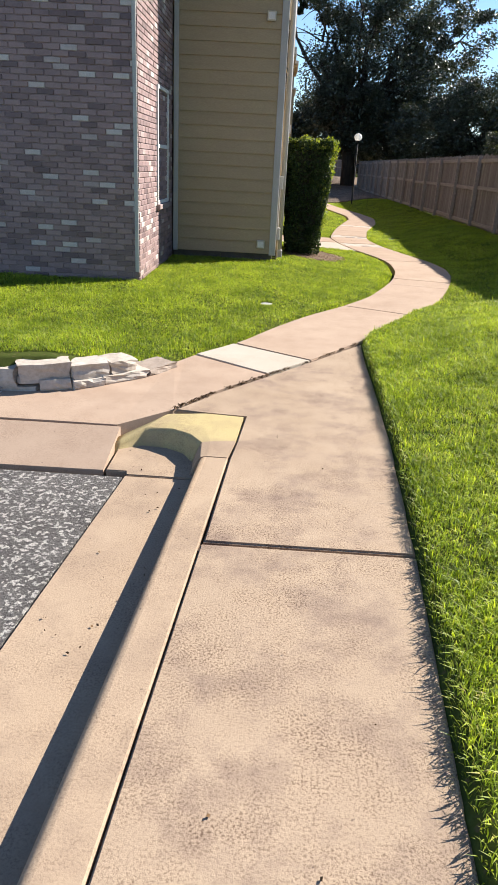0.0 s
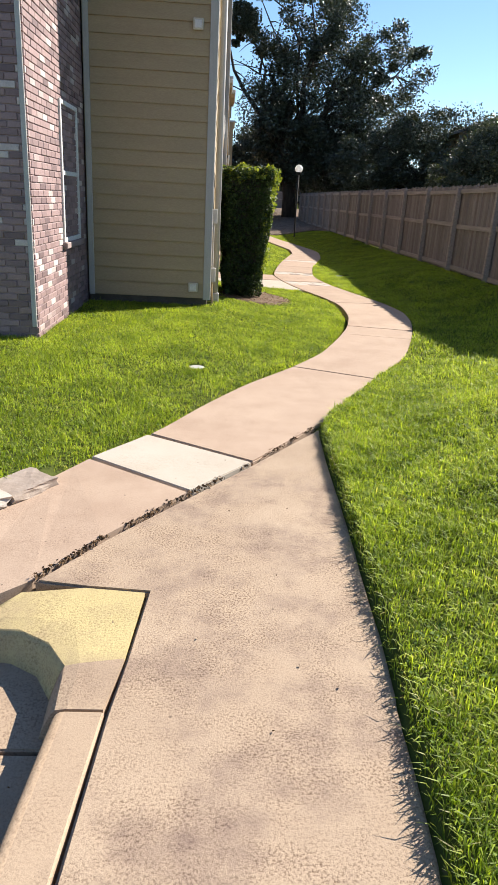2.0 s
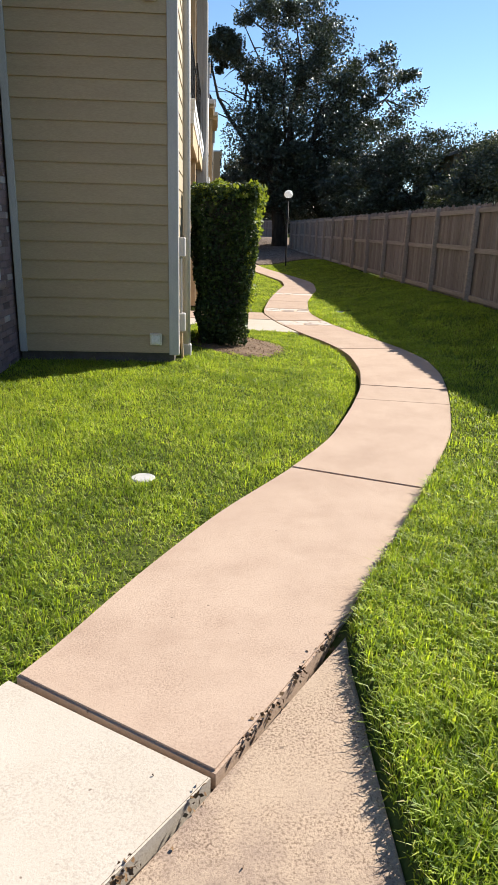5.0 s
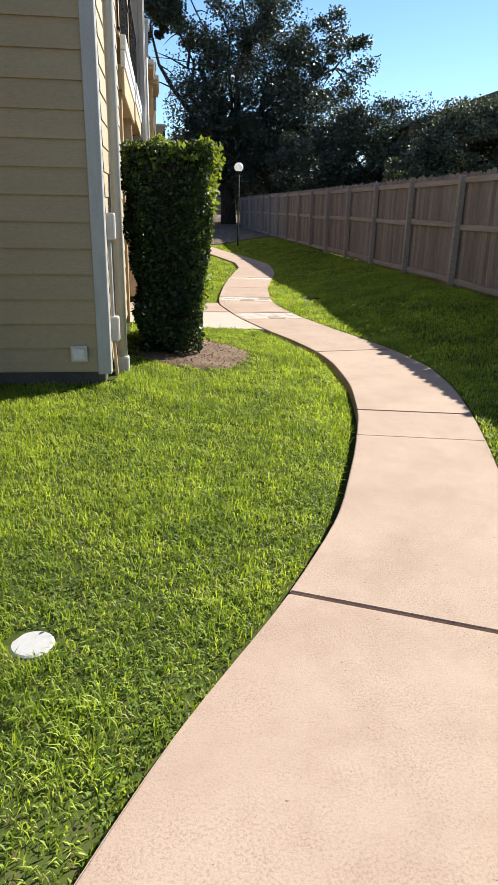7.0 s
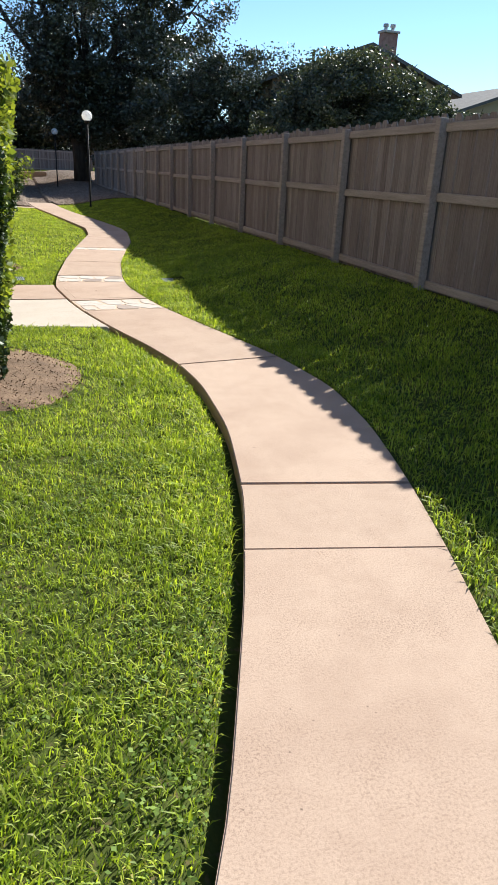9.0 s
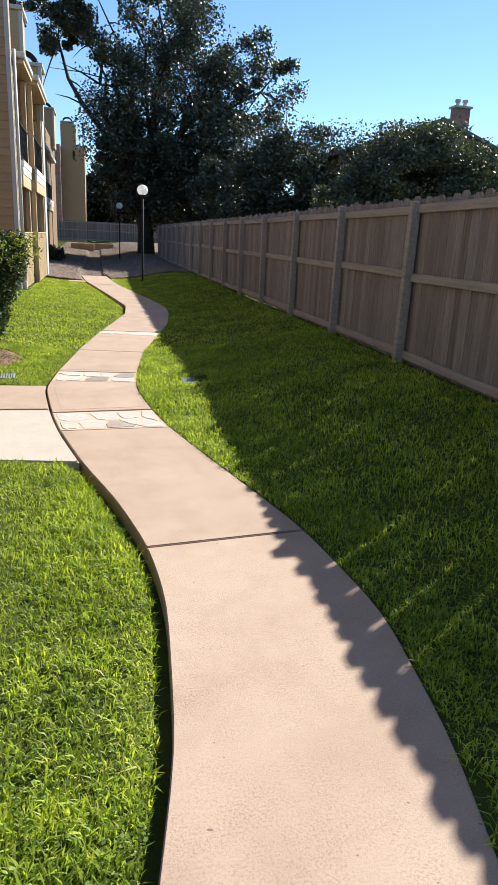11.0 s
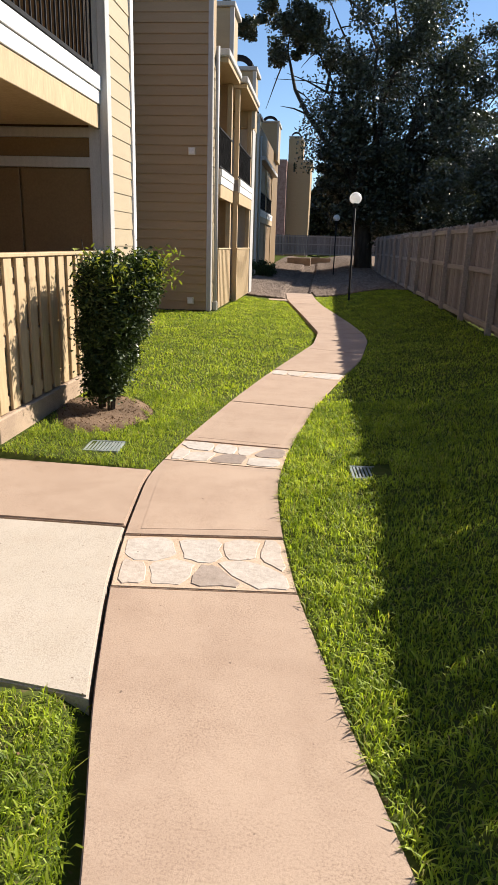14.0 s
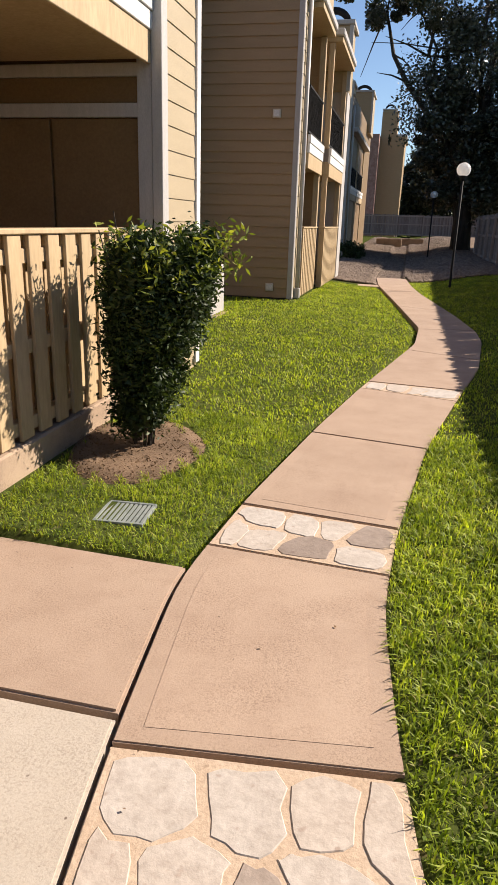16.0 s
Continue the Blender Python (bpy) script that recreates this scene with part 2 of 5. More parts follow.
# ---- mesh helpers ----
def part(name, bm, material, parent=None, label="", smooth=False):
    me = bpy.data.meshes.new(name)
    bm.to_mesh(me)
    bm.free()
    me.materials.append(material)
    if smooth:
        me.shade_smooth()
    ob = new(name, me)
    ob.parent = parent
    if label:
        tagged(ob, label)
    return ob


def shared(name, me, parent, m):
    ob = new(name, me)
    ob.parent = parent
    ob.matrix_basis = m
    return ob


def arrays(name, verts, faces, material, parent=None):
    """One mesh from arrays of alike faces."""
    verts, faces = np.asarray(verts, np.float32), np.asarray(faces, np.int32)
    k = faces.shape[1]
    me = bpy.data.meshes.new(name)
    me.vertices.add(len(verts)), me.loops.add(faces.size), me.polygons.add(len(faces))
    me.vertices.foreach_set("co", verts.ravel())
    me.loops.foreach_set("vertex_index", faces.ravel())
    me.polygons.foreach_set("loop_start", np.arange(0, faces.size, k, dtype=np.int32))
    me.update(calc_edges=True)
    me.materials.append(material)
    ob = new(name, me)
    ob.parent = parent
    return ob


def box(bm, x0, x1, y0, y1, z0, z1, bevel=0.0):
    r = bmesh.ops.create_cube(bm, size=1.0, matrix=Matrix.LocRotScale(((x0 + x1) / 2, (y0 + y1) / 2, (z0 + z1) / 2), None, (abs(x1 - x0), abs(y1 - y0), abs(z1 - z0))))
    if bevel:
        edges = list({e for v in r["verts"] for e in v.link_edges})
        bmesh.ops.bevel(bm, geom=edges, offset=bevel, segments=1, affect="EDGES")
    return bm


def boxed(name, dims, material, parent=None, bevel=0.004, label=""):
    return part(name, box(bmesh.new(), *dims, bevel), material, parent, label)


def prism(name, pts, z0, z1, material, parent=None, bevel=0.012, tops=None, seg=2):
    """A flat block over a plan outline; tops gives a height per corner."""
    bm = bmesh.new()
    zt = tops or [z1] * len(pts)
    top = [bm.verts.new((x, y, z)) for (x, y), z in zip(pts, zt)]
    bot = [bm.verts.new((x, y, z0)) for x, y in pts]
    ft = bm.faces.new(top)
    bm.faces.new(bot[::-1])
    n = len(pts)
    for i in range(n):
        bm.faces.new((top[i], bot[i], bot[(i + 1) % n], top[(i + 1) % n]))
    bmesh.ops.recalc_face_normals(bm, faces=bm.faces)
    if bevel:
        bmesh.ops.bevel(bm, geom=list(ft.edges), offset=bevel, segments=seg, affect="EDGES")
    return part(name, bm, material, parent)


def tube(bm, pts, radii, sides=8, cap=True):
    rings = []
    pts = [Vector(p) for p in pts]
    for i, p in enumerate(pts):
        d = (pts[min(i + 1, len(pts) - 1)] - pts[max(i - 1, 0)]).normalized()
        a = d.orthogonal().normalized()
        if abs(d.z) < 0.95:
            a = d.cross(Vector((0, 0, 1))).normalized()
        b = d.cross(a)
        rings.append([bm.verts.new(p + radii[i] * (math.cos(2 * math.pi * k / sides) * a + math.sin(2 * math.pi * k / sides) * b)) for k in range(sides)])
    for r0, r1 in zip(rings, rings[1:]):
        for k in range(sides):
            bm.faces.new((r0[k], r0[(k + 1) % sides], r1[(k + 1) % sides], r1[k]))
    if cap:
        bm.faces.new(rings[0][::-1])
        bm.faces.new(rings[-1])
    return bm


def thing(name, x, y, z, label, category, group="", kind=""):
    ob = new(name)
    ob.matrix_basis = pose(x, y, z)
    return tagged(ob, label, category, group, kind)


def at_base(ob, parts):
    """Keep parts built in world places where they are under a moved base."""
    inv = ob.matrix_basis.inverted()
    for p in parts:
        p.parent = ob
        p.matrix_parent_inverse = inv


rng = np.random.default_rng(7)

# ---- plan of the walk ----
L_Y = [5.6, 6.07, 6.55, 7.27, 8.0, 8.75, 9.46, 10.4, 11.2, 12.1, 13.0, 13.56, 14.25, 14.95, 15.8, 16.4, 17.4, 18.3, 20.0, 21.5, 24.4, 26.0, 29.0, 33.8, 37.0]
L_X = [-0.9, -0.67, -0.32, 0.0, 0.38, 0.88, 1.27, 1.61, 1.86, 2.04, 2.10, 2.06, 1.91, 1.70, 1.5, 1.4, 1.28, 1.35, 1.57, 1.81, 2.35, 2.42, 2.05, 1.42, 1.2]
R_Y = [-4.0, 1.42, 2.91, 4.39, 6.87, 7.08, 8.2, 9.6, 10.55, 11.2, 12.0, 12.8, 13.7, 14.3, 14.9, 15.87, 16.6, 17.4, 18.2, 19.7, 21.05, 22.9, 25.0, 26.0, 27.8, 32.0, 34.0, 37.0]
R_X = [0.35, 0.60, 0.72, 0.81, 0.88, 1.0, 1.6, 2.27, 2.58, 2.77, 2.96, 3.05, 2.95, 2.8, 2.64, 2.4, 2.28, 2.2, 2.24, 2.42, 2.68, 3.07, 3.3, 3.3, 3.1, 2.5, 2.3, 2.1]


def smooth_curve(ys, xs):
    """A soft curve through the plan's stations, sampled every 8 cm."""
    g = np.arange(ys[0], ys[-1], 0.08)
    v = np.interp(g, ys, xs)
    k = np.hanning(11)
    k /= k.sum()
    w = np.convolve(np.pad(v, 5, mode="reflect", reflect_type="odd"), k, "valid")
    return g, w


LG, LV = smooth_curve(L_Y, L_X)
RG, RV = smooth_curve(R_Y, R_X)


def left_x(y):
    return np.where(np.asarray(y) < 4.0, -0.34 + 0.058 * (np.asarray(y) - 1.34), np.interp(y, [4.0, 4.1, 5.55, *LG], [-0.19, -0.95, -0.92, *LV]))


def right_x(y):
    return np.interp(y, RG, RV)


ROCK_X = [-9.0, -3.0, -1.95, -1.43, -1.05, -0.82]
ROCK_Y = [5.3, 4.85, 4.82, 5.0, 5.35, 5.68]


def step(v):
    v = np.clip(v, 0, 1)
    return v * v * (3 - 2 * v)


def ground_z(x, y):
    x, y = np.asarray(x, float), np.asarray(y, float)
    dr, dl = x - right_x(y), left_x(y) - x
    z = -0.12 + 0.105 * step((dr + 0.15) / 0.15) + 0.075 * step((9.5 - y) / 1.5) * step(dr / 0.05) + 0.31 * step((dr - 0.1) / 2.3)
    lawn = -0.12 + 0.105 * step((dl + 0.10) / 0.30) + 0.11 * step((dl - 0.15) / 1.8)
    rock = np.where((dl > 0) & (x < -0.85), 0.20 * step((-0.85 - x) / 0.9) * step((7.6 - y) / 2.4), -1.0)
    z = np.where(dl > -0.3, np.maximum(np.maximum(lawn, rock), np.where(dr > -0.15, z, -1.0)), z)
    park = (dl > -0.01) & (y < np.interp(x, ROCK_X, ROCK_Y) + 0.06) & (y < 6.0)
    z = np.where(park | ((y < 4.0) & (dl > -0.02)), -0.32, z)
    z = np.where((y > 3.5) & (y < 4.5) & (x < -0.15), -0.32, z)
    z = np.where((y > 15.02) & (y < 17.54) & (dl > -0.05) & (x > -7), -0.14, z)
    far = step((y - 42) / 30)
    return z + 0.45 * far * (y > 42)


gx = np.concatenate([[-900, -300, -100, -40, -20, -12, -9], np.arange(-7, -1.0, 0.1), np.arange(-1.0, 3.3, 0.04), np.arange(3.3, 8.0, 0.1), [9, 12, 20, 40, 100, 300, 900]])
gy = np.concatenate([[-900, -300, -100, -40, -15, -6], np.arange(-3, 5, 0.1), np.arange(5, 19, 0.06), np.arange(19, 40, 0.1), [42, 46, 50, 56, 62, 70, 80, 100, 160, 300, 900]])
GX, GY = np.meshgrid(gx, gy)
GZ = ground_z(GX, GY)
nx, ny = len(gx), len(gy)
idx = np.arange(nx * ny).reshape(ny, nx)
quads = np.stack([idx[:-1, :-1], idx[:-1, 1:], idx[1:, 1:], idx[1:, :-1]], -1).reshape(-1, 4)
ground = arrays("ground", np.stack([GX, GY, GZ], -1).reshape(-1, 3), quads, SOIL)
ground.data.shade_smooth()
tagged(ground, "dark soil and thatch under the lawn", "ground", kind="structure")

# ---- building blocks of the houses ----
def wedge(length, along, h=0.19, t=0.032):
    """A lap board: thin at the top, thick at its lower edge, running along +x (outside -y) or +y (outside +x)."""
    bm = bmesh.new()
    prof = [(0.0, 0.0), (-t, 0.0), (-t, 0.012), (-0.006, h + 0.02), (0.0, h + 0.02)]
    ends = []
    for s in (0.0, length):
        ends.append([bm.verts.new((s, o, z) if along == "x" else (-o, s, z)) for o, z in prof])
    for i in range(5):
        j = (i + 1) % 5
        bm.faces.new((ends[0][i], ends[0][j], ends[1][j], ends[1][i]))
    bm.faces.new(ends[0])
    bm.faces.new(ends[1][::-1])
    bmesh.ops.recalc_face_normals(bm, faces=bm.faces)
    me = bpy.data.meshes.new("siding_board")
    bm.to_mesh(me)
    bm.free()
    return me


def siding(parent, along, x, y, length, z0, z1, material):
    me = wedge(length, along, t=0.03 if along == "x" else 0.016)
    me.materials.append(material)
    z = z0
    while z < z1 - 0.05:
        shared("siding_board", me, parent, pose(x, y, z))
        z += 0.19


def bricks(parent, along, x, y, length, z0, z1, keep):
    """Running bond; the first keep bricks are single pieces, the rest one joined mesh."""
    bl, bh, gap, d = 0.194, 0.058, 0.009, 0.012
    bm = bmesh.new()
    box(bm, 0, bl, -d, 0.02, 0, bh, 0.004)
    if along == "y":
        bm.transform(Matrix.Rotation(radians(90), 4, "Z"))
    me = bpy.data.meshes.new("brick")
    bm.to_mesh(me)
    bm.free()
    me.materials.append(BRICK)
    base = np.array([v.co for v in me.vertices])
    polys = [tuple(p.vertices) for p in me.polygons]
    vs, fs, made, row, z = [], [], 0, 0, z0
    while z < z1:
        s = -(row % 2) * (bl + gap) / 2
        while s < length - 0.02:
            a, b = max(s, 0.0), min(s + bl, length)
            if b - a > 0.03:
                sc = (b - a) / bl
                off = random.uniform(-0.0025, 0.0025)
                at = (x + a, y + off, z) if along == "x" else (x + off, y + a, z)
                if made < keep and sc > 0.99:
                    shared("brick", me, parent, pose(*at))
                    made += 1
                else:
                    k = np.array((sc, 1, 1) if along == "x" else (1, sc, 1))
                    n0 = sum(len(v) for v in vs)
                    vs.append(base * k + np.array(at))
                    fs.extend(tuple(i + n0 for i in p) for p in polys)
            s += bl + gap
        row += 1
        z += bh + gap
    if vs:
        mj = bpy.data.meshes.new("brick_courses")
        mj.from_pydata(np.concatenate(vs).tolist(), [], fs)
        mj.materials.append(BRICK_STUFF)
        tagged(shared("brick_courses", mj, parent, pose(0, 0, 0)), kind="stuff")


def window_in(parent, x, y0, y1, z0, z1):
    """A single-hung window in a wall that faces +x."""
    w = new("window")
    w.parent = parent
    f = bmesh.new()
    t = 0.05
    for d in ((x - 0.05, x + 0.006, y0, y0 + t, z0, z1), (x - 0.05, x + 0.006, y1 - t, y1, z0, z1), (x - 0.05, x + 0.006, y0 + t, y1 - t, z1 - t, z1), (x - 0.05, x + 0.006, y0 + t, y1 - t, z0, z0 + t), (x - 0.05, x + 0.004, y0 + t, y1 - t, (z0 + z1) / 2 - 0.025, (z0 + z1) / 2 + 0.025)):
        box(f, *d, 0.004)
    part("window_frame", f, WHITE, w)
    zm = (z0 + z1) / 2
    boxed("pane", (x - 0.045, x - 0.035, y0 + t, y1 - t, z0 + t, zm - 0.025), GLASS, w, 0)
    boxed("pane", (x - 0.05, x - 0.04, y0 + t, y1 - t, zm + 0.025, z1 - t), GLASS, w, 0)
    boxed("window_sill", (x - 0.05, x + 0.04, y0 - 0.04, y1 + 0.04, z0 - 0.07, z0 - 0.002), BRICKMORTAR, w, 0.006)


def wall_box(parent, x, y, z, size=0.13):
    """A square cover plate on a wall that faces -y."""
    p = new("cover_plate")
    p.parent = parent
    tagged(p, "beige plastic cover plate")
    s = size / 2
    boxed("plate", (x - s, x + s, y - 0.045, y - 0.012, z - s, z + s), PLASTIC, p, 0.008)
    boxed("cover", (x - s * 0.7, x + s * 0.7, y - 0.055, y - 0.045, z - s * 0.7, z + s * 0.7), WHITE, p, 0.006)


def downspout(parent, x, y, z0, z1):
    d = new("downspout")
    d.parent = parent
    part("pipe", tube(bmesh.new(), [(x, y, z1), (x, y, (z0 + z1) / 2), (x, y, z0 + 0.16)], [0.042] * 3, 10), TRIM, d, smooth=True)
    boxed("boot", (x - 0.055, x + 0.055, y - 0.055, y + 0.055, z0 - 0.03, z0 + 0.17), TRIM, d, 0.012)


def railing(parent, x, y0, y1, z0, z1):
    r = new("balcony_railing")
    r.parent = parent
    for n, z in (("top_rail", z1), ("bottom_rail", z0)):
        boxed(n, (x - 0.02, x + 0.02, y0, y1, z - 0.02, z + 0.02), BLACK, r, 0.004)
    bm = bmesh.new()
    box(bm, -0.008, 0.008, -0.008, 0.008, z0, z1)
    me = bpy.data.meshes.new("baluster")
    bm.to_mesh(me)
    bm.free()
    me.materials.append(BLACK)
    n = int((y1 - y0) / 0.105)
    for i in range(n + 1):
        shared("baluster", me, r, pose(x, y0 + (y1 - y0) * i / n, 0))


def slat_fence(parent, x, y0, y1, z0, z1):
    """A board-on-board patio fence with a cap, facing +x."""
    f = new("patio_fence")
    f.parent = parent
    tagged(f, "yellow ochre painted board patio fence")
    bm = bmesh.new()
    box(bm, -0.012, 0.012, 0.0, 0.137, z0, z1, 0.003)
    me = bpy.data.meshes.new("slat")
    bm.to_mesh(me)
    bm.free()
    me.materials.append(OCHRE)
    n = int((y1 - y0) / 0.22)
    for i in range(n):
        shared("slat", me, f, pose(x + 0.012, y0 + 0.02 + i * (y1 - y0) / n, 0))
        shared("slat", me, f, pose(x - 0.085, y0 + 0.122 + i * (y1 - y0) / n, 0))
    for z in (z1 - 0.16, z0 + 0.5, z0 + 0.03):
        boxed("rail", (x - 0.07, x - 0.002, y0, y1, z, z + 0.085), OCHRE, f, 0.004)
    boxed("cap", (x - 0.11, x + 0.04, y0 - 0.03, y1, z1 + 0.003, z1 + 0.035), OCHRE, f, 0.006)


def balcony(parent, x, y0, y1, zf=3.0, depth=1.6, eave=5.5, post_at=()):
    """Patio below, balcony above: deck edge, posts, railing, back wall and eave."""
    b = new("balcony")
    b.parent = parent
    boxed("deck", (x - depth, x - 0.005, y0, y1, zf - 0.30, zf - 0.05), OCHRE, b, 0.004)
    boxed("beam", (x - 0.005, x + 0.03, y0, y1, zf - 0.36, zf - 0.08), OCHRE, b, 0.005)
    boxed("fascia", (x - 0.005, x + 0.045, y0, y1, zf - 0.078, zf + 0.09), WHITE, b, 0.005)
    boxed("fascia", (x - 0.005, x + 0.06, y0, y1, zf + 0.094, zf + 0.24), WHITE, b, 0.005)
    for y in post_at:
        boxed("post", (x - 0.13, x - 0.01, y - 0.06, y + 0.06, 0.1, zf - 0.30), OCHRE, b, 0.006)
        boxed("post", (x - 0.13, x - 0.01, y - 0.06, y + 0.06, zf + 0.24, eave - 0.05), OCHRE, b, 0.006)
    railing(parent, x - 0.02, y0 + 0.04, y1 - 0.04, zf + 0.30, zf + 1.08)


# ---- house with brick wing and siding bay ----
def house_wall(parent, x0, x1, y0, y1, z0, z1, material):
    return boxed("wall", (x0, x1, y0, y1, z0, z1), material, parent, 0)


h1 = thing("apartment_house", -2.0, 9.1, 0, "two-storey apartment house with brick wing and tan lap siding bay", "apartment house", "apartment houses")
BX, BY = -1.75, 9.1
house_wall(h1, -10 + 2, BX + 2 - 0.022, 0.022, 2.71 + 6, -0.3, 6.4, BRICKMORTAR)
bricks(h1, "x", -6 + 2, 0.022, 4.25, -0.05, 5.2, 300)
bricks(h1, "y", BX + 2 - 0.022, 0.0, 2.72, -0.05, 5.2, 0)
part("corner_strip", box(bmesh.new(), 0.192, 0.24, -0.022, -0.004, 0.22, 6.0, 0.004), TRIM, h1)
window_in(h1, BX + 2 + 0.004, 1.33, 2.25, 0.98, 2.52)
SY = 11.81 - 9.1
house_wall(h1, BX + 2 + 0.002, 1.93, SY + 0.024, SY + 3.05, 0.22, 6.4, SIDING)
boxed("foundation", (BX + 2 + 0.01, 1.91, SY + 0.06, SY + 3.0, -0.3, 0.22), FOUND, h1, 0)
siding(h1, "x", BX + 2 + 0.09, SY + 0.022, 1.52, 0.21, 6.2, SIDING)
# same siding round the corner, coloured as its sunlit side
siding(h1, "y", 1.932, SY + 0.09, 2.9, 0.21, 6.2, SIDING_SUN)
boxed("corner_board", (BX + 2 + 0.015, BX + 2 + 0.088, SY - 0.014, SY + 0.02, 0.2, 6.2), TRIM, h1, 0.004)
boxed("corner_board", (1.862, 1.966, SY - 0.016, SY + 0.018, 0.19, 6.2), TRIM, h1, 0.004)
boxed("corner_board", (1.934, 1.968, SY + 0.02, SY + 0.088, 0.19, 6.2), TRIM, h1, 0.004)
wall_box(h1, 1.72, SY, 0.36)
wall_box(h1, 1.71, SY, 3.60)
downspout(h1, 2.03, SY + 0.46, 0.07, 6.1)
ub = new("utility_box")
ub.parent = h1
boxed("box", (1.955, 2.03, SY + 0.16, SY + 0.28, 1.22, 1.42), TRIM, ub, 0.01)
boxed("box", (1.955, 2.03, SY + 0.16, SY + 0.26, 0.42, 0.62), TRIM, ub, 0.01)
part("conduit", tube(bmesh.new(), [(1.98, SY + 0.21, 1.22), (1.98, SY + 0.21, 0.62)], [0.014] * 2, 8), TRIM, ub)
part("conduit", tube(bmesh.new(), [(1.98, SY + 0.21, 0.42), (2.0, SY + 0.2, 0.05)], [0.014] * 2, 8), OCHRE, ub)
boxed("eave", (-8, 2.35, -0.4, SY + 6.0, 6.4, 6.6), TRIM, h1, 0.01)
# breezeway between the bays, open to the branch walk
house_wall(h1, -3.2, -1.2, SY + 3.05, SY + 6.0, -0.2, 6.4, SIDING_WARM)
balcony(h1, 1.98, SY + 3.1, SY + 5.85, post_at=(SY + 3.2, SY + 5.78))

h2 = thing("apartment_house", 0, 17.7, 0, "ochre apartment bay with fenced patio, storage doors and balcony", "apartment house", "apartment houses")
slat_fence(h2, 0.0, 0.08, 2.72, 0.26, 1.44)
boxed("patio_kerb", (-3.2, 0.05, 0.0, 2.76, -0.25, 0.25), KERB, h2, 0.012)
boxed("post", (-0.12, 0.03, -0.03, 0.077, 0.1, 1.44), OCHRE, h2, 0.006)
boxed("fence_return", (-3.2, -0.13, 0.0, 0.06, 0.25, 1.44), OCHRE, h2, 0.004)
PY = 2.78
house_wall(h2, -3.3, 0.0, PY + 0.03, PY + 0.98, 0.0, 6.4, BROWN)
house_wall(h2, -3.5, -3.2, 0.0, PY + 0.03, 0.0, 6.4, SIDING_WARM)
for a, b in ((-1.72, -0.90), (-0.875, -0.10)):
    boxed("storage_door", (a, b, PY + 0.0, PY + 0.028, 0.26, 2.315), BROWN, h2, 0.004, "flat brown storage door")
boxed("door_header", (-3.2, -0.06, PY - 0.03, PY + 0.028, 2.325, 2.43), TRIM, h2, 0.004)
boxed("upper_panel", (-3.2, -0.06, PY - 0.005, PY + 0.028, 2.433, 2.62), BROWN, h2, 0.002)
boxed("door_header", (-3.2, -0.06, PY - 0.03, PY + 0.028, 2.623, 2.72), TRIM, h2, 0.004)
boxed("door_jamb", (-0.095, 0.03, PY - 0.032, PY + 0.028, 0.25, 6.2), TRIM, h2, 0.004)
boxed("corner_board", (0.032, 0.12, PY - 0.04, PY + 0.10, 0.15, 6.2), TRIM, h2, 0.004)
house_wall(h2, 0.002, 0.09, PY + 0.104, PY + 0.98, 0.1, 6.4, SIDING_SUN)
siding(h2, "y", 0.092, PY + 0.104, 0.78, 0.2, 6.2, SIDING_SUN)
boxed("corner_board", (0.05, 0.125, PY + 0.885, PY + 1.0, 0.15, 6.2), WHITE, h2, 0.004)
boxed("deck", (-3.2, -0.005, 0.0, PY - 0.04, 2.74, 2.98), OCHRE, h2, 0.004)
boxed("beam", (-0.004, 0.03, 0.0, PY - 0.04, 2.70, 2.93), OCHRE, h2, 0.005)
boxed("fascia", (-0.004, 0.045, 0.0, PY - 0.04, 2.933, 3.06), WHITE, h2, 0.005)
boxed("fascia", (-0.004, 0.06, 0.0, PY - 0.04, 3.064, 3.20), WHITE, h2, 0.005)
railing(h2, -0.02, 0.04, PY - 0.08, 3.27, 4.25)
boxed("eave", (-3.4, 0.3, -0.2, PY + 1.3, 6.4, 6.6), TRIM, h2, 0.01)
# recessed brick wall behind the bay
house_wall(h2, -8.0, -1.95, PY + 0.98, 10.42, -0.2, 6.4, BRICKMORTAR)
bricks(h2, "y", -1.948, PY + 1.0, 6.6, 0.0, 5.0, 0)
window_in(h2, -1.925, 9.3, 10.2, 0.95, 2.45)
window_in(h2, -1.925, 9.3, 10.2, 3.3, 4.6)

h3 = thing("apartment_house", -0.05, 28.1, 0, "ochre lap-sided apartment house with balconies and patio fences", "apartment house", "apartment houses")
house_wall(h3, -9.0, 0.0, 0.024, 0.55, 0.14, 6.9, SIDING_WARM)
house_wall(h3, -9.0, -1.2, 0.552, 7.1, 0.14, 5.4, BROWN)
house_wall(h3, -1.19, 0.06, 2.72, 2.95, 0.14, 5.4, SIDING_WARM)
boxed("roof_slab", (-9.0, -0.02, 0.56, 7.1, 5.41, 5.55), ROOF, h3, 0)
for y0, y1 in ((0.9, 1.7), (3.4, 4.2)):
    for z0 in (0.16, 3.0):
        boxed("patio_door", (-1.198, -1.15, y0, y1, z0, z0 + 2.05), GLASS, h3, 0.005)
        boxed("door_header", (-1.198, -1.12, y0 - 0.12, y1 + 0.12, z0 + 2.06, z0 + 2.18), TRIM, h3, 0.005)
boxed("foundation", (-8.9, -0.02, 0.06, 7.0, -0.3, 0.14), FOUND, h3, 0)
siding(h3, "x", -2.3, 0.022, 2.24, 0.13, 6.9, SIDING_WARM)
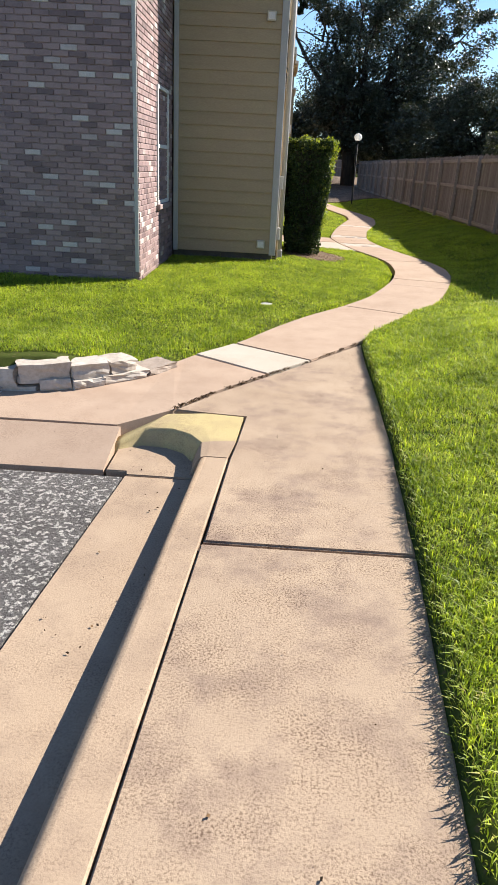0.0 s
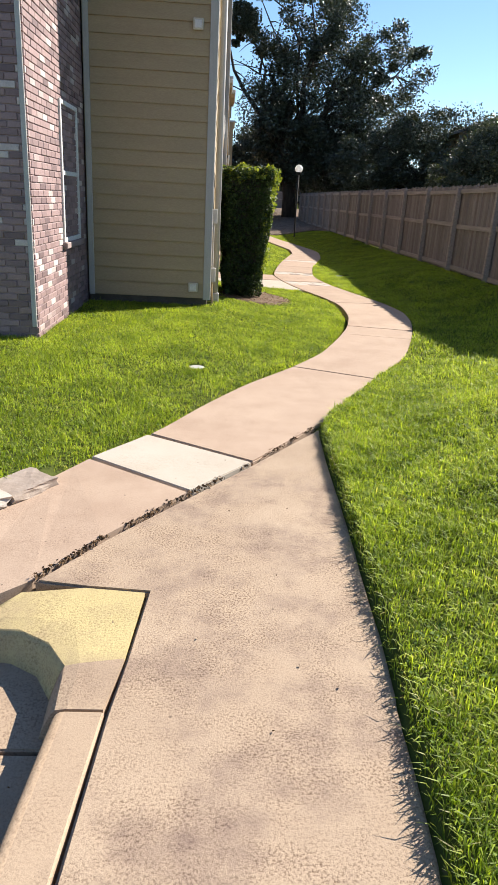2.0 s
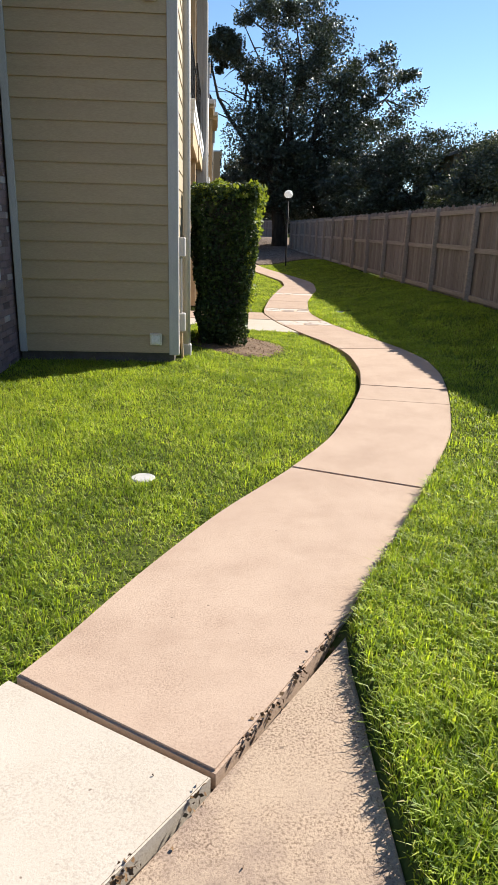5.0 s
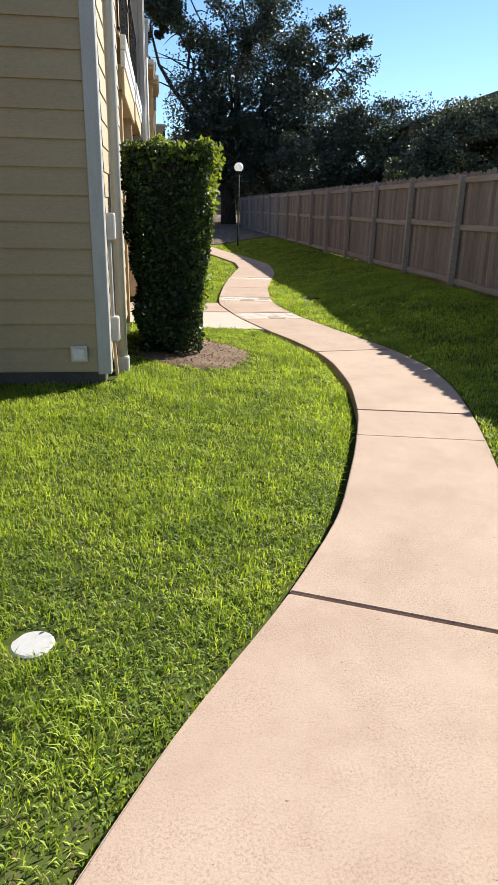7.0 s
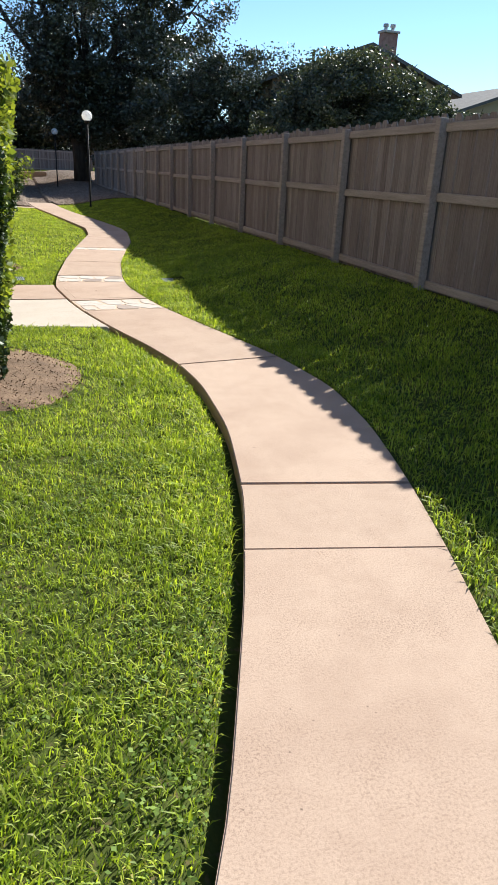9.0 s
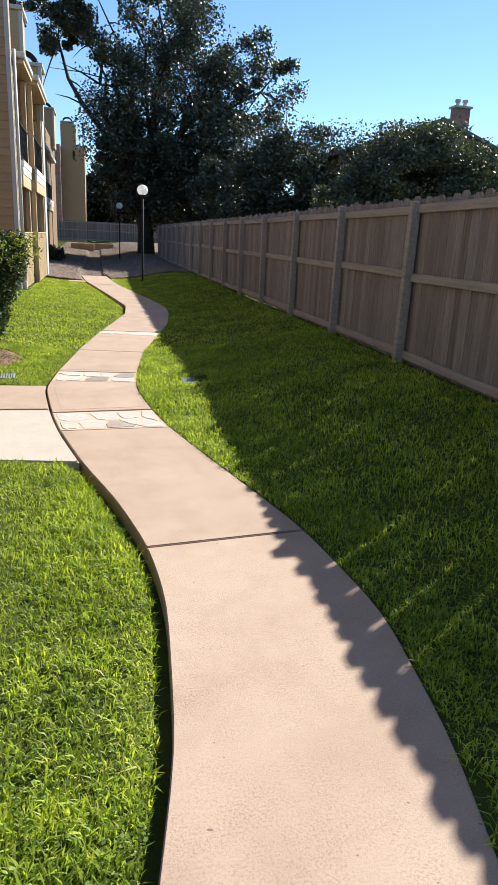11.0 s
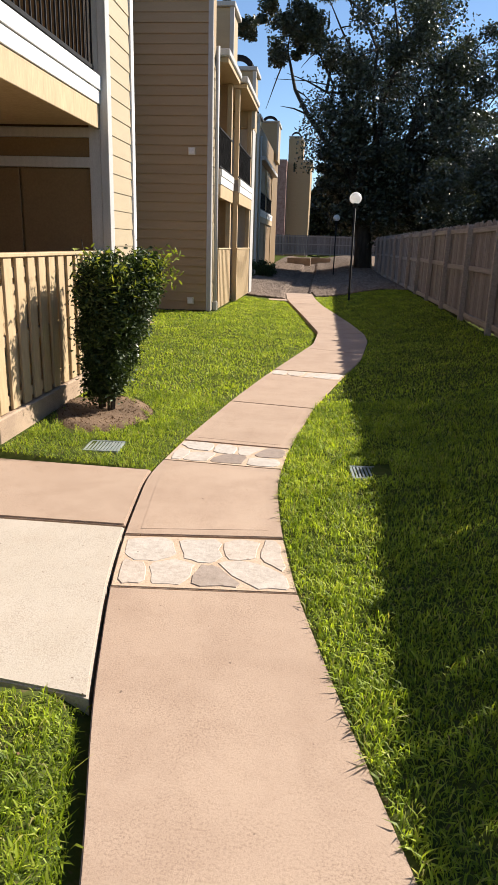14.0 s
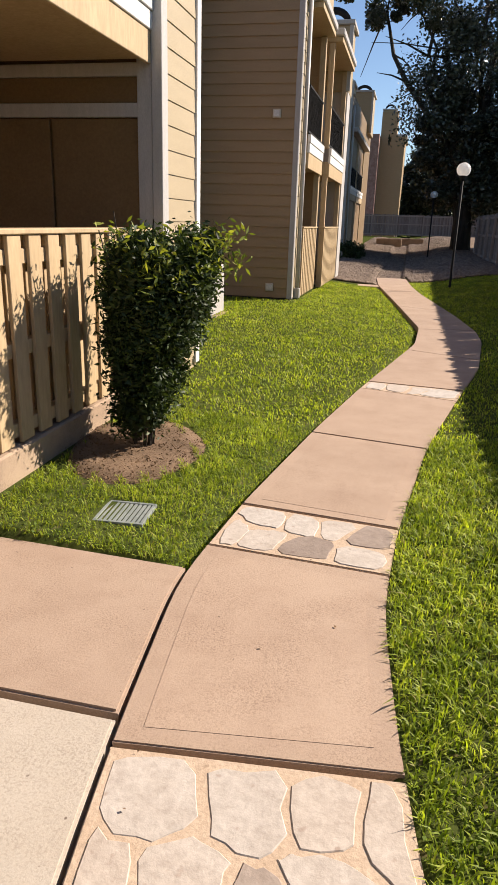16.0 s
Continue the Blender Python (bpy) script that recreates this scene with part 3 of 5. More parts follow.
# short return of the same siding in the sunlit colour
siding(h3, "y", 0.002, 0.09, 0.42, 0.13, 5.5, SIDING_SUN)
boxed("corner_board", (-0.07, 0.03, -0.016, 0.018, 0.12, 6.9), TRIM, h3, 0.004)
boxed("corner_board", (0.004, 0.034, 0.02, 0.088, 0.12, 5.6), TRIM, h3, 0.004)
wall_box(h3, -0.40, 0.0, 3.43, 0.15)
wall_box(h3, -0.42, 0.0, 0.33, 0.15)
downspout(h3, 0.07, 0.38, 0.13, 5.5)
for y0, y1, xo in ((0.62, 2.70, 0.0), (3.05, 6.1, 0.12)):
    balcony(h3, 0.10 + xo, y0, y1, 2.92, 1.2 + xo, 5.3, (y1 - 0.08, y0 + 0.08) if xo else (y1 - 0.08,))
    slat_fence(h3, 0.08 + xo, y0, y1, 0.12, 1.44)
    g = new("gutter")
    g.parent = h3
    bm = bmesh.new()
    box(bm, -0.1 + xo, 0.30 + xo, y0 - 0.1, y1, 5.36, 5.5, 0.02)
    part("gutter_trough", bm, TRIM, g)
    boxed("eave_board", (-1.19, 0.26 + xo, y0, y1, 5.26, 5.355), OCHRE, g, 0.004)
boxed("party_wall", (-1.19, 0.24, 6.15, 6.9, 0.1, 5.4), TRIM, h3, 0.006)


def chimney(parent, x0, x1, y0, y1, z0, z1):
    c = new("chimney")
    c.parent = parent
    boxed("stack", (x0, x1, y0, y1, z0, z1), SIDING, c, 0.02)
    for sx in (x0, x1):
        boxed("corner_board", (sx - 0.05, sx + 0.05, y0 - 0.02, y0 + 0.06, z0, z1), TRIM, c, 0.004)
    boxed("cap", (x0 - 0.08, x1 + 0.08, y0 - 0.08, y1 + 0.08, z1, z1 + 0.1), TRIM, c, 0.01)
    bm = bmesh.new()
    r, xc = (x1 - x0) / 2 * 0.75, (x0 + x1) / 2
    arc = [(xc + r * math.cos(a), (y0 + y1) / 2, z1 + 0.1 + r * 0.9 * math.sin(a)) for a in np.linspace(0, math.pi, 13)]
    tube(bm, arc, [0.09] * 13, 6)
    part("arched_cowl", bm, BLACK, c, "black arched metal cowl")


chimney(h3, -1.0, 0.06, 2.5, 3.6, 5.5, 6.85)
chimney(h3, -0.8, 0.25, 6.0, 7.1, 4.8, 6.3)

h4 = thing("apartment_house", -0.9, 47, 0, "shaded grey-brown apartment house with stepped chimneys", "apartment house", "apartment houses")
# brown wall colour stands in for the shade on the +x side
house_wall(h4, -8, 0.0, 0.024, 14, -0.2, 7.0, BROWN)
siding(h4, "x", -2.0, 0.022, 1.95, 0.1, 7.0, SIDING)
boxed("corner_board", (-0.06, 0.04, -0.02, 0.018, 0.1, 7.0), TRIM, h4, 0.004)
wall_box(h4, -0.35, 0.0, 3.54, 0.2)
wall_box(h4, -0.35, 0.0, 0.4, 0.2)
chimney(h4, -0.95, 0.0, 0.1, 1.6, 6.9, 7.3)
for y0, y1 in ((1.2, 4.6), (5.0, 9.0)):
    balcony(h4, 0.06, y0, y1, 3.0, 0.06, 5.5, (y0 + 0.1, y1 - 0.1))
boxed("eave", (-0.3, 0.28, 1.0, 10.0, 5.5, 5.7), TRIM, h4, 0.02)
downspout(h4, 0.1, 0.5, 0.1, 6.5)
chimney(h4, -1.0, 0.2, 10.0, 12.5, 6.5, 8.6)

h5 = thing("apartment_house", -2.0, 84, 0.3, "far tan stuccoed apartment house with brick wing", "apartment house", "apartment houses")
house_wall(h5, -8, 0.42, -1.0, 8, -0.3, 9.2, FARBRICK)
house_wall(h5, 0.43, 2.7, 1.0, 9, -0.3, 9.2, SIDING_WARM)
house_wall(h5, 0.43, 1.9, 0.996, 4, 9.2, 11.3, SIDING_WARM)
boxed("roof_edge", (1.9, 2.9, 0.9, 9, 9.2, 9.4), TRIM, h5, 0.02)
chimney(h5, 0.5, 1.7, 1.2, 2.6, 11.3, 11.5)

# ---- kerb, gutter, parking ----
kerb = thing("kerb", -0.35, 0, -0.3, "worn concrete kerb beside the parking lot", "kerb", kind="structure")


def kerb_run(name, y0, y1, material):
    bm = bmesh.new()
    rings = []
    for y in np.linspace(y0, y1, 6):
        xj = -0.34 + 0.058 * (y - 1.34) - 0.004
        prof = [(xj, -0.3), (xj, -0.006), (xj - 0.006, 0.0), *[(xj - 0.125 - 0.042 * math.sin(a), -0.042 * (1 - math.cos(a))) for a in (0.0, 0.4, 0.8, 1.2)], (xj - 0.176, -0.07), (xj - 0.200, -0.135), (xj - 0.205, -0.3)]
        rings.append([bm.verts.new((x, y + 0.004 * math.sin(9 * y), z)) for x, z in prof])
    np_ = len(rings[0])
    for a, b in zip(rings, rings[1:]):
        for i in range(np_):
            bm.faces.new((a[i], a[(i + 1) % np_], b[(i + 1) % np_], b[i]))
    bm.faces.new(rings[0])
    bm.faces.new(rings[-1])
    bmesh.ops.recalc_face_normals(bm, faces=bm.faces)
    p = part(name, bm, material)
    for pl in p.data.polygons:
        pl.use_smooth = abs(pl.normal.y) < 0.5 and pl.normal.x < 0.5 and pl.normal.z < 0.995
    at_base(kerb, [p])


kerb_run("kerb_stone", -4, 3.85, KERB)
CREST = [(-0.315, 3.862, 0.0), (-0.335, 4.11, 0.0), (-0.43, 4.24, 0.0), (-0.57, 4.325, -0.002), (-0.75, 4.37, -0.02), (-0.93, 4.20, -0.09)]
FOOT = [(-0.42, 3.862), (-0.43, 4.04), (-0.505, 4.165), (-0.62, 4.235), (-0.78, 4.25), (-0.945, 4.12)]
OUTER = [(-0.203, 3.862, 0.0), (-0.170, 4.12, 0.0), (-0.146, 4.55, 0.0), (-0.40, 4.575, 0.0), (-0.655, 4.535, -0.005), (-0.95, 4.25, -0.085)]


def kerb_return(name, a, b, material):
    """The rounded kerb return: flat top, soft crest, face down to the gutter."""
    bm = bmesh.new()
    rows_ = []
    for k in np.linspace(a, b, (b - a) * 5 + 1):
        def on(pts):
            return Vector([float(np.interp(k, range(6), [p[c] for p in pts])) for c in range(len(pts[0]))])
        o, c, f = on(OUTER), on(CREST), on(FOOT)
        c = Vector((*c.xy.lerp(f, 0.42), c.z))
        rr_ = [Vector((o.x, o.y, -0.3)), o, c.lerp(o, 0.25), c + Vector((0, 0, -0.006)), Vector((*c.xy.lerp(f, 0.30), c.z - 0.03)), Vector((*c.xy.lerp(f, 0.70), min(c.z - 0.08, -0.085))), Vector((f.x, f.y, -0.135)), Vector((f.x, f.y, -0.3))]
        rows_.append([bm.verts.new(v) for v in rr_])
    for r0, r1 in zip(rows_, rows_[1:]):
        for i in range(7):
            bm.faces.new((r0[i], r0[i + 1], r1[i + 1], r1[i]))
    bm.faces.new(rows_[0])
    bm.faces.new(rows_[-1])
    bmesh.ops.recalc_face_normals(bm, faces=bm.faces)
    me_ = part(name, bm, material)
    for pl in me_.data.polygons:
        pl.use_smooth = 0.05 < abs(pl.normal.z) < 0.97
    return me_


p1 = kerb_return("kerb_end", 0, 1, KERB)
p2 = kerb_return("painted_kerb_return", 1, 5, YELLOW)
tagged(p2, "faded yellow painted kerb return")
at_base(kerb, [p1, p2])
gut = thing("gutter_pan", -0.6, 2, -0.3, "concrete gutter pan with dirt and dark leaves", "gutter", kind="structure")
g1 = prism("gutter_slab", [(-1.25, -4), (-0.50, -4), (-0.30, 3.80), (-0.795, 3.80), (-0.93, 2.2)], -0.3, -0.13, KERB, None, 0.006)
g2 = prism("gutter_slab", [(-0.79, 3.815), (-0.30, 3.815), (-0.33, 4.15), (-0.50, 4.40), (-0.92, 4.36), (-0.92, 3.86), (-0.80, 3.86)], -0.3, -0.128, KERB, None, 0.006)
g3 = prism("gutter_slab", [(-6, 3.80), (-0.935, 3.86), (-0.935, 4.33), (-6, 4.28)], -0.3, -0.125, CONCRETE, None, 0, [-0.13, -0.13, -0.036, -0.036])
at_base(gut, [g1, g2, g3])
lot = prism("parking_lot", [(-14, -6), (-1.26, -6), (-1.26, -3.9), (-0.94, 2.2), (-0.805, 3.79), (-14, 3.79)], -0.31, -0.135, ASPHALT, None, 0)
tagged(lot, "coarse grey asphalt parking surface", "parking lot", kind="structure")

# ---- sidewalk slabs ----
walkway = thing("sidewalk", 1.0, 10.0, -0.1, "winding pinkish concrete sidewalk with dark joints", "sidewalk", kind="structure")
bed = prism("joint_bed", [(-0.33, -4), (0.3, -4), (0.62, 1.5), (0.85, 6.6), (-0.5, 5.9), (-0.75, 5.2), (-0.60, 4.68), (-0.30, 4.62), (-0.2, 4.0)], -0.3, -0.07, JOINT, None, 0)
slabs = [bed]


def run(side, y0, y1):
    f = left_x if side == "L" else right_x
    n = max(2, int(abs(y1 - y0) / 0.14) + 1)
    return [(float(f(y)), float(y)) for y in np.linspace(y0, y1, n)]


def slab(l0, l1, r0, r1, material=None, top=0.0, name="slab", gap=0.004):
    g = gap
    pts = run("R", r0 + g, r1 - g) + run("L", l1 - g, l0 + g)
    slabs.append(prism(name, pts, -0.16, top, material or CONCRETE, None, 0.005))


def low_slab(y0, y1, material):
    g = 0.006
    lx = lambda y: float(-0.34 + 0.058 * (y - 1.34))
    slabs.append(prism("slab", [(lx(y0) + 0.004, y0 + g), *run("R", y0 + g, y1 - g), (lx(y1) + 0.004, y1 - g)], -0.16, 0.0, material, None, 0.006))


low_slab(-4, -0.4, CONCRETE_AGED)
low_slab(-0.4, 2.90, CONCRETE_AGED)
slabs.append(prism("slab", [(-0.238, 2.92), *run("R", 2.92, 6.80), (0.36, 6.03), (0.02, 5.56), (-0.38, 5.01), (-0.62, 4.62), (-0.40, 4.585), (-0.132, 4.56), (-0.165, 4.1), (-0.19, 3.84)], -0.16, 0.0, CONCRETE_AGED, None, 0.009))
FRONT = [(-6, 4.30, -0.03), (-3, 4.33, -0.03), (-1.95, 4.345, -0.03), (-1.43, 4.35, -0.03), (-0.96, 4.345, -0.03), (-0.64, 4.64, -0.012), (-0.40, 5.04, 0), (-0.02, 5.585, 0)]
BACK = [(-6, 5.1, -0.01), (-3, 4.95, -0.01), (-1.95, 4.92, -0.01), (-1.43, 5.10, -0.008), (-1.05, 5.44, -0.004), (-0.80, 5.76, 0), (-0.73, 5.90, 0), (-0.66, 6.04, 0)]
ab = bmesh.new()
rows4 = [[ab.verts.new((x, y, z - d)) for x, y, z in line] for d in (0.0, 0.16) for line in (FRONT, BACK)]
for k in range(7):
    f0, b0, f1, b1 = ([r4[k], r4[k + 1]] for r4 in rows4)
    ab.faces.new((f0[0], f0[1], b0[1], b0[0]))
    ab.faces.new((f0[0], f1[0], f1[1], f0[1]))
    ab.faces.new((b0[0], b0[1], b1[1], b1[0]))
ab.faces.new((rows4[0][-1], rows4[2][-1], rows4[3][-1], rows4[1][-1]))
slabs.append(part("slab", ab, CONCRETE))
slabs.append(prism("slab", [(-0.005, 5.61), (0.36, 6.08), *run("L", 6.53, 6.08)], -0.16, 0.002, CONCRETE_PALE, None, 0.005))
slabs.append(prism("slab", [(0.375, 6.10), (0.86, 6.84), *run("R", 6.95, 8.38), *run("L", 8.76, 6.56)], -0.16, 0.0, CONCRETE, None, 0.009))
for l0, l1, r0, r1 in ((8.77, 10.73, 8.39, 10.54), (10.723, 11.33, 10.533, 11.15), (11.34, 13.56, 11.16, 13.68), (13.57, 15.8, 13.69, 15.87), (16.4, 17.77, 16.5, 17.70), (18.33, 19.84, 18.24, 19.69), (19.85, 21.48, 19.70, 21.25), (21.82, 23.9, 21.72, 23.5), (23.9, 25.9, 23.5, 26.1), (25.9, 29.0, 26.1, 28.6), (29.0, 32.6, 28.6, 32.2), (32.6, 36.6, 32.2, 36.6)):
    slab(l0, l1, r0, r1)


def tooled_panel(l0, l1, r0, r1, material, inset=0.085):
    """The rough field inside a slab's smooth tooled border."""
    n = int((l1 - l0) / 0.14) + 2
    right = [(float(right_x(y)) - inset, y) for y in np.linspace(r0 + inset, r1 - inset, n)]
    left = [(float(left_x(y)) + inset, y) for y in np.linspace(l1 - inset, l0 + inset, n)]
    slabs.append(prism("slab_field", right + left, -0.02, 0.0016, material, None, 0.0))


for edges in ((16.4, 17.77, 16.5, 17.70, CONCRETE), (18.33, 19.84, 18.24, 19.69, CONCRETE)):
    tooled_panel(*edges)


def bond_stones(l0, l1, r0, r1, rows, cols, seed):
    """A flagstone band: uneven stones set in tinted mortar."""
    slab(l0, l1, r0, r1, MORTAR, -0.003, "mortar_band")
    r = random.Random(seed)
    a, b = Vector((float(left_x(l0)), l0)), Vector((float(right_x(r0)), r0))
    c, d = Vector((float(left_x(l1)), l1)), Vector((float(right_x(r1)), r1))
    def at(u, v):
        return (a.lerp(b, u)).lerp(c.lerp(d, u), v)
    wide, deep = (b - a).length, (c - a).length
    seeds = [Vector(((j + 0.5 + 0.5 * (i % 2) * (rows > 1) - 0.12 + r.uniform(-0.3, 0.3)) / (cols + 0.25), (i + 0.5 + r.uniform(-0.2, 0.2)) / rows)) for i in range(rows) for j in range(cols)]
    seeds = [Vector((p.x * wide, p.y * deep)) for p in seeds]
    for p in seeds:
        cell = [Vector(q) for q in ((0.03, 0.03), (wide - 0.03, 0.03), (wide - 0.03, deep - 0.03), (0.03, deep - 0.03))]
        for o in seeds:
            if o is p:
                continue
            nrm, mid, out = (o - p).normalized(), (p + o) / 2 - (o - p).normalized() * r.uniform(0.004, 0.019), []
            for k, q in enumerate(cell):
                z = cell[(k + 1) % len(cell)]
                dq, dz = (q - mid).dot(nrm), (z - mid).dot(nrm)
                if dq <= 0:
                    out.append(q)
                if (dq < 0) != (dz < 0):
                    out.append(q.lerp(z, dq / (dq - dz)))
            cell = out
        ring = []
        for k, q in enumerate(cell):
            z = cell[(k + 1) % len(cell)]
            if (z - q).length > 0.05:
                for f in (0.16, 0.5, 0.84):
                    ring.append(q.lerp(z, f) + Vector((r.uniform(-0.012, 0.012), r.uniform(-0.012, 0.012))))
        if len(ring) > 5:
            world = [at(q.x / wide, q.y / deep) for q in ring]
            slabs.append(prism("flagstone", [(w.x, w.y) for w in world], -0.05, r.uniform(-0.001, 0.003), STONE, None, 0.003, seg=1))


bond_stones(15.81, 16.39, 15.88, 16.48, 2, 4, 3)
bond_stones(17.78, 18.32, 17.71, 18.23, 2, 4, 8)
bond_stones(21.49, 21.81, 21.26, 21.71, 1, 4, 5)
under = [*[(float(right_x(y)) - 0.02, y) for y in np.arange(6.9, 37, 0.5)], *[(float(left_x(y)) + 0.02, y) for y in np.arange(37, 6.0, -0.5)]]
slabs.append(prism("joint_bed", under, -0.3, -0.07, JOINT, None, 0))
at_base(walkway, slabs)

branch = thing("branch_walk", 0.4, 16.3, -0.1, "branch walk of one pink and one pale concrete slab", "sidewalk", kind="structure")
def edge_l(y0, y1):
    return [(float(left_x(y)) - 0.018, float(y)) for y in np.linspace(y0, y1, 8)]
b1 = prism("slab", [(-2.2, 16.53), *edge_l(16.53, 17.52), (-2.2, 17.66)], -0.2, 0.0, CONCRETE, None, 0.009)
b2 = prism("slab", [(-2.2, 15.15), (1.1, 15.08), *edge_l(15.0, 16.50), (-2.2, 16.50)], -0.2, -0.002, CONCRETE_PALE, None, 0.009)
at_base(branch, [b1, b2])
cross_walk = thing("branch_walk", 0.5, 33.8, -0.1, "narrow concrete walk along the patios", "sidewalk", kind="structure")
at_base(cross_walk, [prism("slab", [(-0.1, 33.3), *[(float(left_x(y)) - 0.02, y) for y in (33.3, 33.9)], (-0.1, 34.0)], -0.2, 0.0, CONCRETE, None, 0.009)])

# ---- dry-stacked rock edging ----
edging = thing("rock_edging", -1.6, 5.2, -0.1, "dry-stacked pale limestone edging wall below the lawn", "rock wall", kind="structure")
stones = []
rr = random.Random(11)
t_pts = [Vector((x, y)) for x, y in ((-0.80, 5.78), (-1.0, 5.46), (-1.25, 5.22), (-1.5, 5.04), (-1.8, 4.93), (-2.2, 4.90), (-2.7, 4.92), (-3.3, 4.96), (-4.2, 5.04))]
cum = [0.0]
for a, b in zip(t_pts, t_pts[1:]):
    cum.append(cum[-1] + (b - a).length)
def along_edge(s):
    return Vector((np.interp(s, cum, [p.x for p in t_pts]), np.interp(s, cum, [p.y for p in t_pts])))
for course in range(2):
    s = 0.10 + (0.0, 0.42)[course]
    while s < cum[-1] - 0.3:
        ln = rr.uniform(0.20, 0.48)
        full = min(1.0, 0.40 + s * 0.6)
        hh = rr.uniform(0.12, 0.145) * full
        base = -0.02 - 0.09 * min(1, max(0, s - 0.3)) + 0.128 * full * course
        a, b = along_edge(s), along_edge(s + ln - 0.004)
        mid, dirv = (a + b) / 2, (b - a).normalized()
        bm = bmesh.new()
        bmesh.ops.create_cube(bm, size=1.0)
        bmesh.ops.subdivide_edges(bm, edges=bm.edges, cuts=4, use_grid_fill=True)
        sk = Vector((s * 9, course * 5, 3))
        for v in bm.verts:
            v.co *= 1 - 0.16 * (v.co.length - 0.5)
            v.co += 0.09 * noise.noise_vector(v.co * 1.9 + sk) + 0.05 * noise.noise_vector(v.co * 6 + sk)
        bm.transform(Matrix.Translation((mid.x, mid.y + 0.018 * course + rr.uniform(-0.012, 0.012), base + hh / 2)) @ Matrix.Rotation(math.atan2(dirv.y, dirv.x) + rr.uniform(-0.06, 0.06), 4, "Z") @ Matrix.Diagonal((ln * 1.07, rr.uniform(0.22, 0.28), hh * 1.12, 1)))
        stones.append(part("stone", bm, STONE))
        s += ln
at_base(edging, stones)

# ---- timber fence ----
def picket_mesh(k):
    w, h = 0.136, 1.80 + 0.016 * k
    bm = bmesh.new()
    pr = [(0, 0), (w, 0), (w, h - 0.035), (w - 0.03, h), (0.03, h), (0, h - 0.035)]
    f = [bm.verts.new((0, y, z)) for y, z in pr]
    b = [bm.verts.new((0.018, y, z)) for y, z in pr]
    bm.faces.new(f[::-1])
    bm.faces.new(b)
    for i in range(6):
        bm.faces.new((f[i], f[(i + 1) % 6], b[(i + 1) % 6], b[i]))
    bmesh.ops.recalc_face_normals(bm, faces=bm.faces)
    me = bpy.data.meshes.new("picket")
    bm.to_mesh(me)
    bm.free()
    me.materials.append(WOOD)
    return me


PICKETS = [picket_mesh(k) for k in (-1, 0, 1)]


def timber_fence(label, origin, yaw, length, first_post, spacing=2.3):
    f = tagged(new("timber_fence"), label, "fence", "timber fences")
    f.matrix_basis = pose(*origin, 0, 0, yaw)
    r = random.Random(int(length))
    y = 0.0
    while y < length:
        shared("picket", r.choice(PICKETS), f, pose(0.06 + r.uniform(-0.005, 0.005), y, r.uniform(-0.010, 0.010), r.uniform(-0.5, 0.5), 0, r.uniform(-1, 1)))
        y += 0.1445 + (0.020 if r.random() < 0.007 else 0.0)
    bm = box(bmesh.new(), -0.05, 0.05, -0.045, 0.045, -0.15, 1.755, 0.006)
    post = bpy.data.meshes.new("post")
    bm.to_mesh(post)
    bm.free()
    post.materials.append(WOODRAIL)
    bm = box(bmesh.new(), 0.0, 0.04, 0.05, spacing - 0.05, -0.045, 0.045, 0.005)
    rail = bpy.data.meshes.new("rail")
    bm.to_mesh(rail)
    bm.free()
    rail.materials.append(WOODRAIL)
    y = first_post
    while y < length:
        tilt = r.uniform(-0.8, 0.8)
        shared("post", post, f, pose(-0.02, y, r.uniform(-0.02, 0.03), tilt, r.uniform(-0.8, 0.8), 0))
        for z in (0.09, 0.98, 1.68):
            if y + spacing < length + 1.0:
                shared("rail", rail, f, pose(0.012, y, z + r.uniform(-0.015, 0.015), r.uniform(-0.4, 0.4), 0, 0))
        y += spacing
    return f


timber_fence("tall weathered grey-brown cedar fence, rails and posts showing", (5.2, 8.27, 0.29), 0, 43.0, 0.0)
timber_fence("far weathered timber fence closing the yard", (8.0, 80, 0.7), 90, 12.0, 0.3)
near_fence = timber_fence("weathered cedar fence running back past the start", (5.2, -6.0, 0.29), 0, 14.2, 0.46)

# ---- lamps ----
def garden_lamp(x, y, z, h):
    l = thing("lamp_post", x, y, z, "black lamp post with round white globe", "lamp post", "garden lamps")
    part("pole", tube(bmesh.new(), [(0, 0, -0.1), (0, 0, 0.05), (0, 0, h - 0.2)], [0.045, 0.032, 0.032], 10), BLACK, l, smooth=True)
    part("collar", tube(bmesh.new(), [(0, 0, h - 0.24), (0, 0, h - 0.17), (0, 0, h - 0.14)], [0.05, 0.085, 0.10], 12), BLACK, l)
    bm = bmesh.new()
    bmesh.ops.create_uvsphere(bm, u_segments=24, v_segments=14, radius=0.17)
    for v in bm.verts:
        v.co.z *= 0.97
    bm.transform(Matrix.Translation((0, 0, h)))
    part("globe", bm, GLOBE, l, "frosted white globe", True)
    return l


lamp_a = garden_lamp(3.25, 33.2, 0.0, 2.9)
copy_thing(lamp_a, pose(3.0, 48.8, 0.05))

